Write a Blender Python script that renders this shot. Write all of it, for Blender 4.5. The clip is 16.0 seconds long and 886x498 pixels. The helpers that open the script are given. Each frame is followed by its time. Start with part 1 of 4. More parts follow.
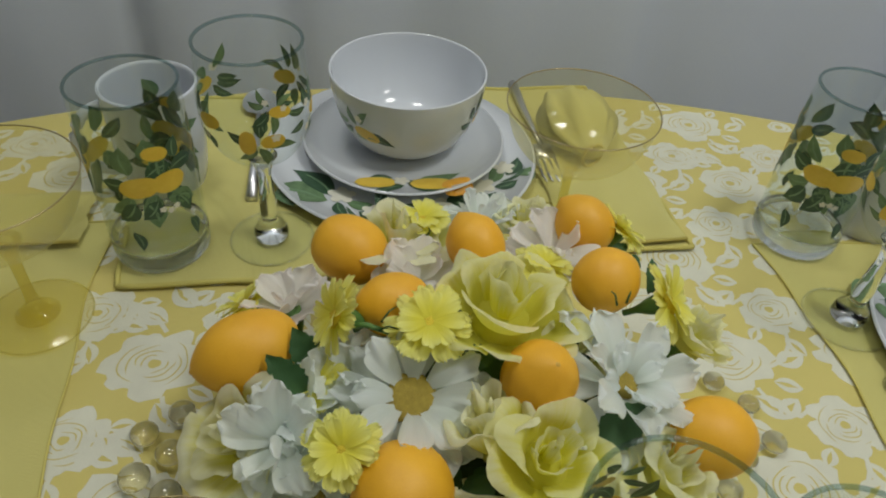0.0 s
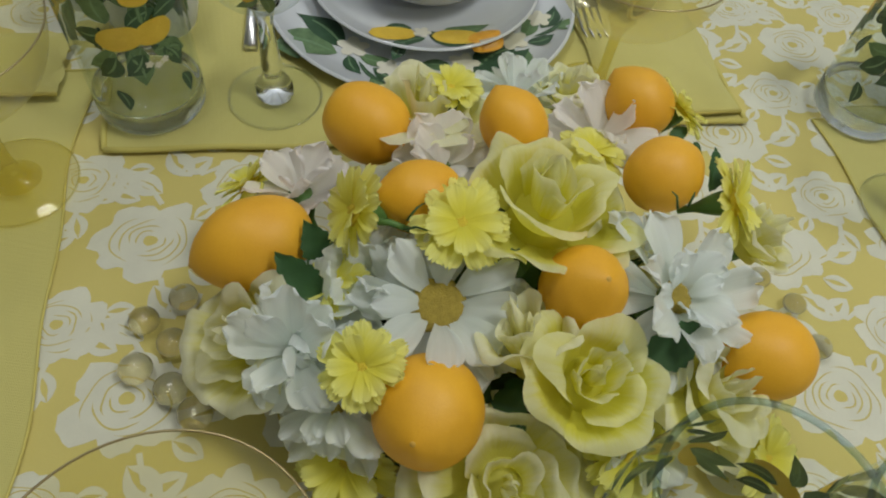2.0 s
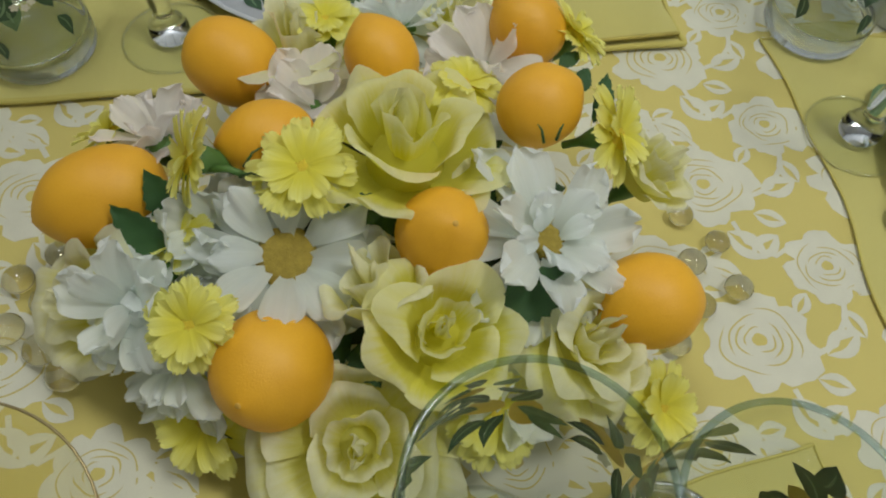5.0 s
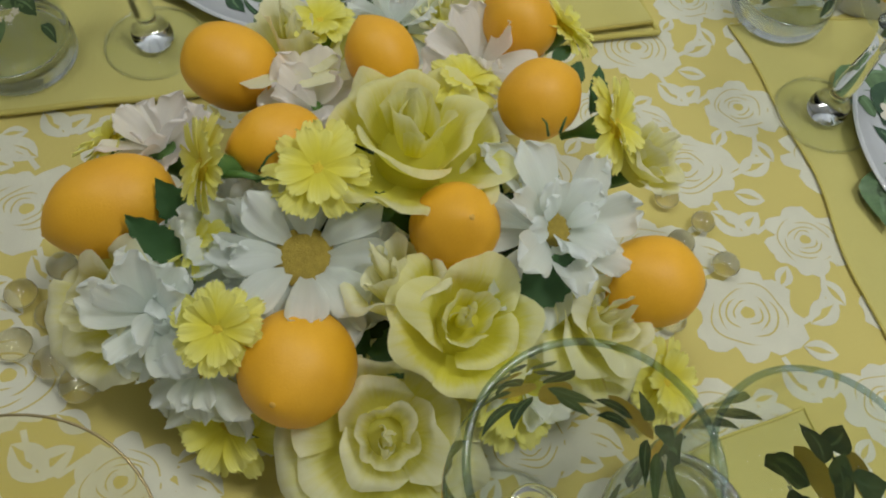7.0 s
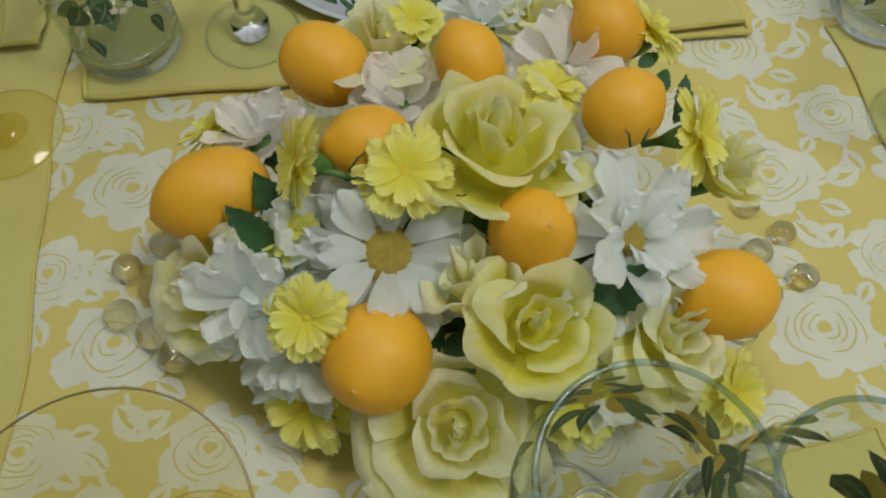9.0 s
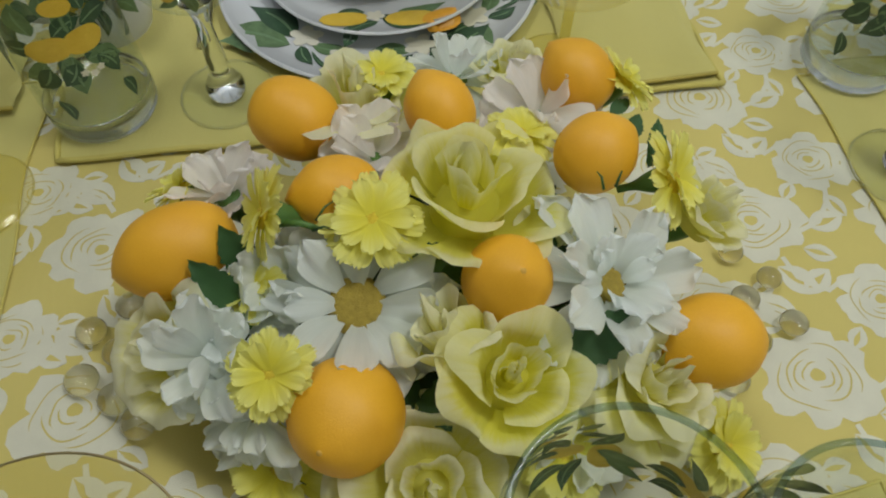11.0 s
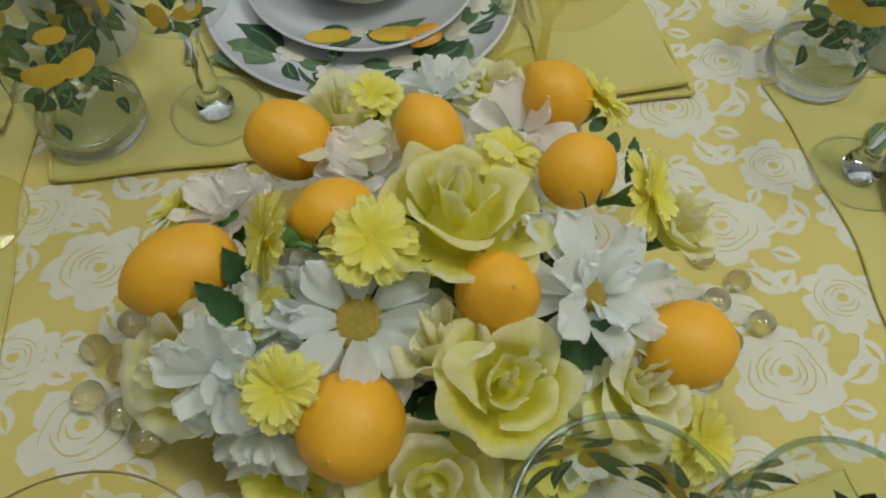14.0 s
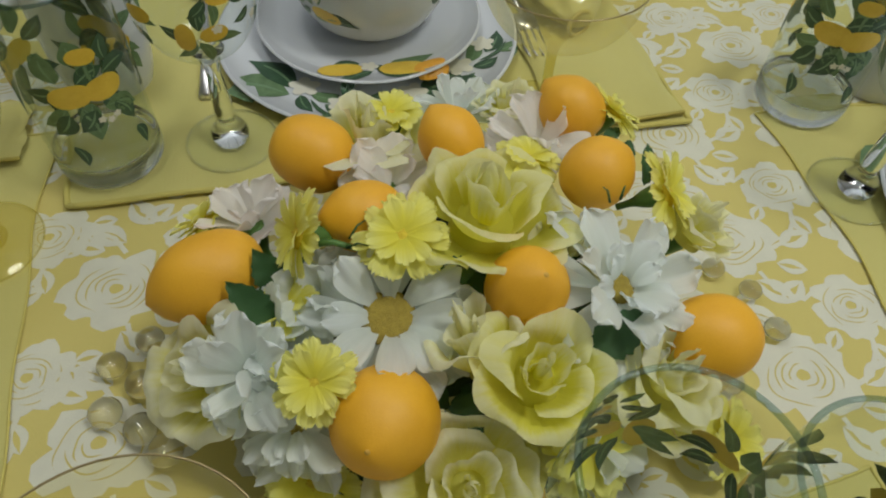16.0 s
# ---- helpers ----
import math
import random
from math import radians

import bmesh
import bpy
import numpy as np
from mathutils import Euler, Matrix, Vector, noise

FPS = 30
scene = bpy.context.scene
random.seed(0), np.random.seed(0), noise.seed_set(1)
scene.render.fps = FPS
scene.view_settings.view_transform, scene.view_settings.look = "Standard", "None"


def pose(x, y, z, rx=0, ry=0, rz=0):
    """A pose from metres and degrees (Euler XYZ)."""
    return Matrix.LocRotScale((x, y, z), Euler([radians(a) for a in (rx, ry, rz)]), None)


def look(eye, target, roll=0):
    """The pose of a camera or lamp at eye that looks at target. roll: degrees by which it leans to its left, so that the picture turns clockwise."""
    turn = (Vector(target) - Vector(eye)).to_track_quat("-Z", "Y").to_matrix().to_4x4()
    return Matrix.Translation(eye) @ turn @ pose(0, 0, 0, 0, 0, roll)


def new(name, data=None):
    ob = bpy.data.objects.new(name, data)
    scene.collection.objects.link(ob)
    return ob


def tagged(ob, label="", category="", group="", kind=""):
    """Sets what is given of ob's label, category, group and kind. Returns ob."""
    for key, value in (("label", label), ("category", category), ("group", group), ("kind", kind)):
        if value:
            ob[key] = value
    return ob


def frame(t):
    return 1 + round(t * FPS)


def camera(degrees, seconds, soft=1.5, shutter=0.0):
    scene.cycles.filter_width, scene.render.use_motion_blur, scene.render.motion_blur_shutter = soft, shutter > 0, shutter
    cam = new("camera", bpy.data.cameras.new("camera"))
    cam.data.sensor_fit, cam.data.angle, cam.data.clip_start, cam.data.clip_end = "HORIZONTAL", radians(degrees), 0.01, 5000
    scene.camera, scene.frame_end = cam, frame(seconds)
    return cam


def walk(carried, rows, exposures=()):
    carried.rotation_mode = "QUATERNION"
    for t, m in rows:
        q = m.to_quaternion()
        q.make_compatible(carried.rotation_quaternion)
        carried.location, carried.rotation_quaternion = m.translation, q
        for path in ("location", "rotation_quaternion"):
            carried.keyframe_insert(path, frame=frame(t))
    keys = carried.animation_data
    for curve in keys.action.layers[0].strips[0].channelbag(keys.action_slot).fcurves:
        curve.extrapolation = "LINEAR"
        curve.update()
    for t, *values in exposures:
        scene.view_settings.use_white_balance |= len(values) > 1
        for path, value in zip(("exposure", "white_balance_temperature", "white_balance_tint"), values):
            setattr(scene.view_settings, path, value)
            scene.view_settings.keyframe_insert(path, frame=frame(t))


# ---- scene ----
cam = camera(64.8, 16.0, soft=2.0)
PATH = [
    (0, (-0.065, -0.224, 0.421), (0.235, 1.224, -0.926), 5.4),
    (0.5, (-0.059, -0.223, 0.42), (0.261, 1.163, -0.986), 6.2),
    (1, (-0.059, -0.218, 0.414), (0.27, 1.089, -1.063), 6.9),
    (1.5, (-0.063, -0.197, 0.404), (0.285, 0.939, -1.204), 9.1),
    (2, (-0.073, -0.161, 0.4), (0.206, 0.926, -1.255), 9.4),
    (2.5, (-0.071, -0.157, 0.391), (0.226, 0.908, -1.276), 9.5),
    (3, (-0.068, -0.148, 0.388), (0.233, 0.88, -1.301), 10.5),
    (3.5, (-0.05, -0.144, 0.387), (0.211, 0.87, -1.317), 8.6),
    (4, (-0.013, -0.148, 0.389), (0.214, 0.846, -1.332), 5.6),
    (4.5, (0.018, -0.156, 0.388), (0.229, 0.818, -1.346), 5.4),
    (5, (0.016, -0.156, 0.384), (0.199, 0.803, -1.362), 4.6),
    (7.5, (-0.025, -0.156, 0.395), (0.284, 0.737, -1.368), 8.7),
    (8, (-0.036, -0.145, 0.399), (0.23, 0.704, -1.392), 8.4),
    (8.5, (-0.027, -0.141, 0.414), (0.196, 0.722, -1.376), 6.0),
    (9, (-0.016, -0.149, 0.412), (0.08, 0.726, -1.383), 0.6),
    (9.5, (0.005, -0.166, 0.422), (0.099, 0.774, -1.341), 0.0),
    (10, (0.004, -0.158, 0.396), (0.12, 0.892, -1.303), -0.7),
    (12.5, (-0.017, -0.148, 0.4), (0.153, 0.874, -1.311), 2.2),
    (13, (-0.011, -0.139, 0.409), (0.184, 0.849, -1.319), 2.6),
    (13.5, (-0.011, -0.146, 0.421), (0.148, 0.851, -1.305), -0.2),
    (14, (-0.015, -0.152, 0.421), (0.186, 0.865, -1.29), 2.2),
    (14.5, (-0.031, -0.161, 0.415), (0.14, 0.861, -1.295), 0.8),
    (15, (-0.032, -0.169, 0.408), (0.176, 0.842, -1.305), 2.9),
    (15.5, (-0.04, -0.176, 0.408), (0.218, 0.918, -1.247), 3.9),
    (16, (-0.047, -0.184, 0.403), (0.241, 0.996, -1.186), 3.3),
]
walk(cam, [(t, look(eye, target, roll)) for t, eye, target, roll in PATH])

# ---- room light ----
world = bpy.data.worlds.new("room_world")
world.use_nodes = True
world.node_tree.nodes["Background"].inputs["Color"].default_value = (0.8, 0.9, 1.0, 1)
world.node_tree.nodes["Background"].inputs["Strength"].default_value = 0.05
scene.world = world
scene.view_settings.exposure = -0.06

TABLE = 0.0          # height of the table top; the floor lies 0.75 m below
FLOOR, CEILING = -0.75, 1.70


def area_lamp(x, y, size, watts, colour):
    d = bpy.data.lights.new("ceiling_lamp_light", "AREA")
    d.shape, d.size, d.energy, d.color = "DISK", size, watts, colour
    ob = new("ceiling_lamp_light", d)
    ob.matrix_world = look((x, y, CEILING - 0.075), (x, y, 0))
    return ob


# unseen lamps, positions assumed; the third is only added to brighten the drape
LAMPS = [(0.66, -0.08, 0.40, 8.8), (-0.30, 0.42, 0.30, 3.6), (1.35, -1.25, 0.40, 4.8)]
for lx, ly, ls, lw in LAMPS:
    area_lamp(lx, ly, ls, lw, (0.99, 1.0, 0.945))


# ---- materials ----
def material(name, base, rough=0.6, vary=0.08, scale=40.0, fine=400.0, bump=0.1, hue=None, metal=0.0,
             sheen=0.0, coat=0.0, per_object=0.0, translucent=0.0, spec=0.5, wave=None):
    m = bpy.data.materials.new(name)
    m.use_nodes = True
    nt = m.node_tree
    N, L = nt.nodes, nt.links
    p = N["Principled BSDF"]
    co = N.new("ShaderNodeTexCoord")
    big, small = N.new("ShaderNodeTexNoise"), N.new("ShaderNodeTexNoise")
    big.inputs["Scale"].default_value, small.inputs["Scale"].default_value = scale, fine
    big.inputs["Detail"].default_value, small.inputs["Detail"].default_value = 4, 3
    for n in (big, small):
        L.new(co.outputs["Object"], n.inputs["Vector"])
    dark = tuple(c * (1 - vary * 2) for c in base)
    light = hue or tuple(min(1, c * (1 + vary)) for c in base)
    ramp = N.new("ShaderNodeMix")
    ramp.data_type = "RGBA"
    ramp.inputs["A"].default_value, ramp.inputs["B"].default_value = (*dark, 1), (*light, 1)
    mixf = N.new("ShaderNodeMath")
    mixf.operation = "MULTIPLY_ADD"
    mixf.inputs[1].default_value = 0.35
    L.new(small.outputs["Fac"], mixf.inputs[0])
    half = N.new("ShaderNodeMath")
    half.operation = "MULTIPLY"
    half.inputs[1].default_value = 0.75
    L.new(big.outputs["Fac"], half.inputs[0])
    L.new(half.outputs[0], mixf.inputs[2])
    L.new(mixf.outputs[0], ramp.inputs["Factor"])
    colour = ramp.outputs["Result"]
    if per_object:
        info = N.new("ShaderNodeObjectInfo")
        hsv = N.new("ShaderNodeHueSaturation")
        mr = N.new("ShaderNodeMapRange")
        mr.inputs["To Min"].default_value, mr.inputs["To Max"].default_value = 1 - per_object, 1 + per_object * 0.5
        L.new(info.outputs["Random"], mr.inputs["Value"])
        L.new(mr.outputs["Result"], hsv.inputs["Value"])
        L.new(colour, hsv.inputs["Color"])
        colour = hsv.outputs["Color"]
    L.new(colour, p.inputs["Base Color"])
    p.inputs["Roughness"].default_value, p.inputs["Metallic"].default_value = rough, metal
    p.inputs["Sheen Weight"].default_value, p.inputs["Coat Weight"].default_value = sheen, coat
    p.inputs["Specular IOR Level"].default_value = spec
    b = N.new("ShaderNodeBump")
    b.inputs["Strength"].default_value, b.inputs["Distance"].default_value = bump, 0.001
    if wave:
        # woven threads: two crossed bands
        w1, w2 = N.new("ShaderNodeTexWave"), N.new("ShaderNodeTexWave")
        w1.bands_direction, w2.bands_direction = "X", "Y"
        add = N.new("ShaderNodeMath")
        for w in (w1, w2):
            w.inputs["Scale"].default_value, w.inputs["Distortion"].default_value = wave, 1.0
            L.new(co.outputs["Object"], w.inputs["Vector"])
        L.new(w1.outputs["Fac"], add.inputs[0])
        L.new(w2.outputs["Fac"], add.inputs[1])
        L.new(add.outputs[0], b.inputs["Height"])
    else:
        L.new(small.outputs["Fac"], b.inputs["Height"])
    L.new(b.outputs["Normal"], p.inputs["Normal"])
    if translucent:
        tr, mx = N.new("ShaderNodeBsdfTranslucent"), N.new("ShaderNodeMixShader")
        L.new(colour, tr.inputs["Color"])
        mx.inputs[0].default_value = translucent
        L.new(p.outputs[0], mx.inputs[1])
        L.new(tr.outputs[0], mx.inputs[2])
        L.new(mx.outputs[0], N["Material Output"].inputs["Surface"])
    return m


def thin_glass(name, tint, gloss=0.08, milk=0.0):
    """Thin blown glass: light goes straight through, gloss by Fresnel."""
    m = bpy.data.materials.new(name)
    m.use_nodes = True
    N, L = m.node_tree.nodes, m.node_tree.links
    N.remove(N["Principled BSDF"])
    t, g, f, mx = (N.new(k) for k in ("ShaderNodeBsdfTransparent", "ShaderNodeBsdfGlossy", "ShaderNodeLayerWeight", "ShaderNodeMixShader"))
    t.inputs["Color"].default_value = (*tint, 1)
    g.inputs["Roughness"].default_value = gloss
    g.inputs["Color"].default_value = (0.9, 0.93, 0.92, 1)
    power, scaled = N.new("ShaderNodeMath"), N.new("ShaderNodeMath")
    power.operation, scaled.operation = "POWER", "MULTIPLY_ADD"
    power.inputs[1].default_value, scaled.inputs[1].default_value, scaled.inputs[2].default_value = 4.0, 0.32, 0.035
    L.new(f.outputs["Facing"], power.inputs[0])
    L.new(power.outputs[0], scaled.inputs[0])
    L.new(scaled.outputs[0], mx.inputs[0])
    body = t.outputs[0]
    if milk:
        # a faint coloured haze in the glass
        d, mm = N.new("ShaderNodeBsdfTranslucent"), N.new("ShaderNodeMixShader")
        d.inputs["Color"].default_value = (0.95, 0.90, 0.50, 1)
        mm.inputs[0].default_value = milk
        L.new(body, mm.inputs[1])
        L.new(d.outputs[0], mm.inputs[2])
        body = mm.outputs[0]
    L.new(body, mx.inputs[1])
    L.new(g.outputs[0], mx.inputs[2])
    L.new(mx.outputs[0], N["Material Output"].inputs["Surface"])
    return m


def thick_glass(name, tint, rough=0.02):
    m = bpy.data.materials.new(name)
    m.use_nodes = True
    p = m.node_tree.nodes["Principled BSDF"]
    p.inputs["Base Color"].default_value = (*tint, 1)
    p.inputs["Transmission Weight"].default_value = 1.0
    p.inputs["Roughness"].default_value, p.inputs["IOR"].default_value = rough, 1.47
    return m


CLOTH = material("yellow_cotton", (0.71, 0.61, 0.19), 0.85, 0.06, 9, 900, 0.25, sheen=0.15, wave=420)
MAT_CLOTH = material("pale_yellow_linen", (0.69, 0.63, 0.21), 0.9, 0.06, 12, 900, 0.35, sheen=0.15, wave=330)
HEM = material("yellow_hem", (0.66, 0.58, 0.16), 0.9, 0.06, 60, 900, 0.3)
LACE = material("cream_lace", (0.86, 0.85, 0.69), 0.9, 0.09, 45, 1500, 0.4, wave=800)
LEMON = material("waxy_lemon", (0.94, 0.42, 0.012), 0.48, 0.09, 26, 1100, 0.15, hue=(1.0, 0.56, 0.04), per_object=0.05)
LEMON_TIP = material("lemon_tip", (0.74, 0.42, 0.07), 0.7, 0.1)


def silk(name, root, tip, tip_from=0.45, translucent=0.45, rough=0.75, streak=0.10, per_object=0.06, relief=0.35):
    """Dyed silk petal: colour pales from root to edge, with fine creases that run along it (u across, v along)."""
    m = bpy.data.materials.new(name)
    m.use_nodes = True
    N, L = m.node_tree.nodes, m.node_tree.links
    p = N["Principled BSDF"]
    uv, sep, com = N.new("ShaderNodeUVMap"), N.new("ShaderNodeSeparateXYZ"), N.new("ShaderNodeCombineXYZ")
    uv.uv_map = "petal"
    info = N.new("ShaderNodeObjectInfo")
    L.new(uv.outputs["UV"], sep.inputs[0])

    def calc(op, a, b):
        n = N.new("ShaderNodeMath")
        n.operation = op
        for k, q in enumerate((a, b)):
            if isinstance(q, (int, float)):
                n.inputs[k].default_value = q
            else:
                L.new(q, n.inputs[k])
        return n.outputs[0]

    L.new(calc("MULTIPLY", sep.outputs["X"], 11.0), com.inputs["X"])
    L.new(calc("MULTIPLY", sep.outputs["Y"], 1.6), com.inputs["Y"])
    L.new(calc("MULTIPLY", info.outputs["Random"], 40.0), com.inputs["Z"])
    crease, blot = N.new("ShaderNodeTexNoise"), N.new("ShaderNodeTexNoise")
    crease.inputs["Scale"].default_value, crease.inputs["Detail"].default_value = 1.0, 4
    co = N.new("ShaderNodeTexCoord")
    blot.inputs["Scale"].default_value, blot.inputs["Detail"].default_value = 70, 3
    L.new(com.outputs[0], crease.inputs["Vector"])
    L.new(co.outputs["Object"], blot.inputs["Vector"])
    ramp = N.new("ShaderNodeMapRange")
    ramp.interpolation_type = "SMOOTHSTEP"
    ramp.inputs["From Min"].default_value, ramp.inputs["From Max"].default_value = tip_from, 1.02
    L.new(calc("ADD", sep.outputs["Y"], calc("MULTIPLY", calc("SUBTRACT", crease.outputs["Fac"], 0.5), 0.5)), ramp.inputs["Value"])
    mix, hsv = N.new("ShaderNodeMix"), N.new("ShaderNodeHueSaturation")
    mix.data_type = "RGBA"
    mix.inputs["A"].default_value, mix.inputs["B"].default_value = (*root, 1), (*tip, 1)
    L.new(ramp.outputs["Result"], mix.inputs["Factor"])
    L.new(mix.outputs["Result"], hsv.inputs["Color"])
    v = calc("ADD", calc("MULTIPLY", crease.outputs["Fac"], streak), calc("MULTIPLY", blot.outputs["Fac"], 0.10))
    v = calc("ADD", v, calc("MULTIPLY", info.outputs["Random"], per_object))
    L.new(calc("ADD", v, 0.95 - 0.5 * streak - 0.5 * per_object), hsv.inputs["Value"])
    L.new(hsv.outputs["Color"], p.inputs["Base Color"])
    p.inputs["Roughness"].default_value, p.inputs["Specular IOR Level"].default_value = rough, 0.3
    p.inputs["Sheen Weight"].default_value = 0.15
    b = N.new("ShaderNodeBump")
    b.inputs["Strength"].default_value, b.inputs["Distance"].default_value = relief, 0.0012
    L.new(crease.outputs["Fac"], b.inputs["Height"])
    L.new(b.outputs["Normal"], p.inputs["Normal"])
    tr, mx = N.new("ShaderNodeBsdfTranslucent"), N.new("ShaderNodeMixShader")
    L.new(hsv.outputs["Color"], tr.inputs["Color"])
    mx.inputs[0].default_value = translucent
    L.new(p.outputs[0], mx.inputs[1])
    L.new(tr.outputs[0], mx.inputs[2])
    L.new(mx.outputs[0], N["Material Output"].inputs["Surface"])
    return m


ROSE = silk("yellow_silk_petal", (0.91, 0.88, 0.13), (0.94, 0.93, 0.54), 0.5, 0.52)
CREAM = silk("cream_silk_petal", (0.89, 0.86, 0.22), (0.93, 0.92, 0.66), 0.35)
WHITE = silk("white_silk_petal", (0.87, 0.93, 0.89), (0.92, 0.96, 0.95), 0.1, 0.50, relief=0.15)
BLUSH = silk("blush_silk_petal", (0.96, 0.94, 0.90), (0.98, 0.95, 0.92), 0.2, 0.50, relief=0.15)
DAISY = silk("bright_yellow_petal", (0.92, 0.86, 0.10), (0.94, 0.92, 0.30), 0.3, 0.35)
CENTRE = material("daisy_centre", (0.46, 0.35, 0.06), 0.9, 0.25, 300, 1400, 0.9)
CENTRE_Y = material("yellow_daisy_centre", (0.85, 0.66, 0.05), 0.9, 0.15, 300, 1400, 0.9)
LEAF = material("dark_green_silk_leaf", (0.042, 0.12, 0.034), 0.55, 0.2, 60, 600, 0.3, per_object=0.2, translucent=0.08)
STEM = material("green_plastic_stem", (0.10, 0.22, 0.05), 0.5, 0.15, 80)
FOAM = material("dark_green_foam", (0.03, 0.06, 0.02), 0.95, 0.2, 200, 900, 0.8)
CHINA = material("white_glazed_china", (0.70, 0.73, 0.77), 0.12, 0.015, 20, 200, 0.01, coat=0.3)
PAINT_LEAF = material("painted_leaf_green", (0.06, 0.16, 0.06), 0.35, 0.3, 160, 700, 0.02, hue=(0.22, 0.36, 0.17))
PAINT_VEIN = material("painted_leaf_vein", (0.20, 0.33, 0.18), 0.35, 0.2, 160, 700, 0.02)
PAINT_DARK = material("painted_dark_leaf", (0.02, 0.06, 0.03), 0.35, 0.2, 160, 700, 0.02, hue=(0.07, 0.15, 0.08))
PAINT_LEMON = material("painted_lemon_yellow", (0.85, 0.52, 0.03), 0.35, 0.12, 90, 500, 0.02, hue=(0.9, 0.66, 0.10))
PAINT_ORANGE = material("painted_orange", (0.85, 0.33, 0.02), 0.35, 0.12, 90, 500, 0.02, hue=(0.9, 0.5, 0.05))
PAINT_WHITE = material("painted_blossom_white", (0.82, 0.80, 0.68), 0.35, 0.05)
THIN = thin_glass("clear_thin_glass", (0.95, 0.97, 0.955))
# the tint stands in for dark refraction along a clear rim
THIN_RIM = thin_glass("green_edged_glass", (0.68, 0.76, 0.76), 0.10)
SOLID = thick_glass("clear_solid_glass", (0.97, 0.99, 0.98))
BASE_GLASS = thick_glass("heavy_base_glass", (0.95, 0.98, 0.98), 0.08)
THIN_YELLOW = thin_glass("yellow_tinted_glass", (0.985, 0.96, 0.80), 0.08, 0.12)
YELLOW_STEM = thin_glass("deep_yellow_glass", (0.96, 0.90, 0.52), 0.08, 0.22)
GOLD = material("gold_rim_line", (0.46, 0.37, 0.19), 0.3, 0.1, 80, 400, 0.05, metal=0.9)
STEEL = material("brushed_steel", (0.72, 0.72, 0.74), 0.28, 0.05, 60, 900, 0.05, metal=1.0)
RINGWOOD = material("tan_napkin_edge", (0.60, 0.50, 0.12), 0.8, 0.12, 80)
BACKCLOTH = material("white_drape_cloth", (0.76, 0.82, 0.96), 0.8, 0.05, 3, 500, 0.2, hue=(0.84, 0.90, 0.99))
WALLPAINT = material("white_wall_paint", (0.74, 0.74, 0.74), 0.8, 0.04, 2, 200, 0.1)
CARPET = material("grey_carpet", (0.30, 0.30, 0.32), 0.95, 0.15, 30, 600, 0.6)
WOOD = material("brown_table_wood", (0.24, 0.13, 0.06), 0.45, 0.2, 12, 200, 0.1)


def pearl_material():
    m = material("pearl_glass", (0.90, 0.87, 0.66), 0.10, 0.03, 60, 300, 0.01, coat=1.0)
    m.node_tree.nodes["Principled BSDF"].inputs["Transmission Weight"].default_value = 0.95
    m.node_tree.nodes["Principled BSDF"].inputs["IOR"].default_value = 1.26
    m.node_tree.nodes["Principled BSDF"].inputs["Coat Roughness"].default_value = 0.04
    return m


PEARL = pearl_material()
LAMP_WHITE = bpy.data.materials.new("lamp_diffuser")
LAMP_WHITE.use_nodes = True
LAMP_WHITE.node_tree.nodes["Principled BSDF"].inputs["Emission Color"].default_value = (1, 0.98, 0.94, 1)
LAMP_WHITE.node_tree.nodes["Principled BSDF"].inputs["Emission Strength"].default_value = 2.0


# ---- mesh helpers ----
def part(name, geo, mats, parent=None, label="", smooth=True):
    """One mesh object out of (verts, faces[, material indices]) under a parent."""
    verts, faces = geo[0], geo[1]
    me = bpy.data.meshes.new(name)
    me.from_pydata([tuple(v) for v in verts], [], faces)
    for m in mats if isinstance(mats, (list, tuple)) else [mats]:
        me.materials.append(m)
    if len(geo) > 2:
        me.polygons.foreach_set("material_index", geo[2])
    if smooth:
        me.polygons.foreach_set("use_smooth", [True] * len(me.polygons))
    me.update()
    ob = new(name, me)
    if parent is not None:
        ob.parent = parent
    if label:
        ob["label"] = label
    return ob


def thing(name, m, label, category, group=""):
    ob = new(name)
    ob.empty_display_size = 0.02
    ob.matrix_world = m
    return tagged(ob, label, category, group)


def join(*geos):
    V, F, M = [], [], []
    for k, g in enumerate(geos):
        o = len(V)
        V += [Vector(v) for v in g[0]]
        F += [tuple(i + o for i in f) for f in g[1]]
        M += list(g[2]) if len(g) > 2 else [0] * len(g[1])
    return V, F, M


def moved(geo, m):
    return ([m @ Vector(v) for v in geo[0]], *geo[1:])


def revolve(profile, n=48):
    """A surface of revolution about z from (radius, height) pairs."""
    V, F = [], []
    for r, z in profile:
        for k in range(n):
            a = 2 * math.pi * k / n
            V.append(Vector((r * math.cos(a), r * math.sin(a), z)))
    for j in range(len(profile) - 1):
        for k in range(n):
            a, b = j * n + k, j * n + (k + 1) % n
            F.append((a, b, b + n, a + n))
    return V, F


def smooth_profile(pts, steps=6):
    """Catmull-Rom through (r, z) points."""
    out = []
    for i in range(len(pts) - 1):
        p0, p1, p2, p3 = (Vector(pts[max(0, min(len(pts) - 1, i + d))]) for d in (-1, 0, 1, 2))
        for s in range(steps):
            t = s / steps
            q = 0.5 * (2 * p1 + (p2 - p0) * t + (2 * p0 - 5 * p1 + 4 * p2 - p3) * t * t + (3 * p1 - p0 - 3 * p2 + p3) * t ** 3)
            out.append((max(0.0, q.x), q.y))
    out.append(tuple(pts[-1]))
    return out


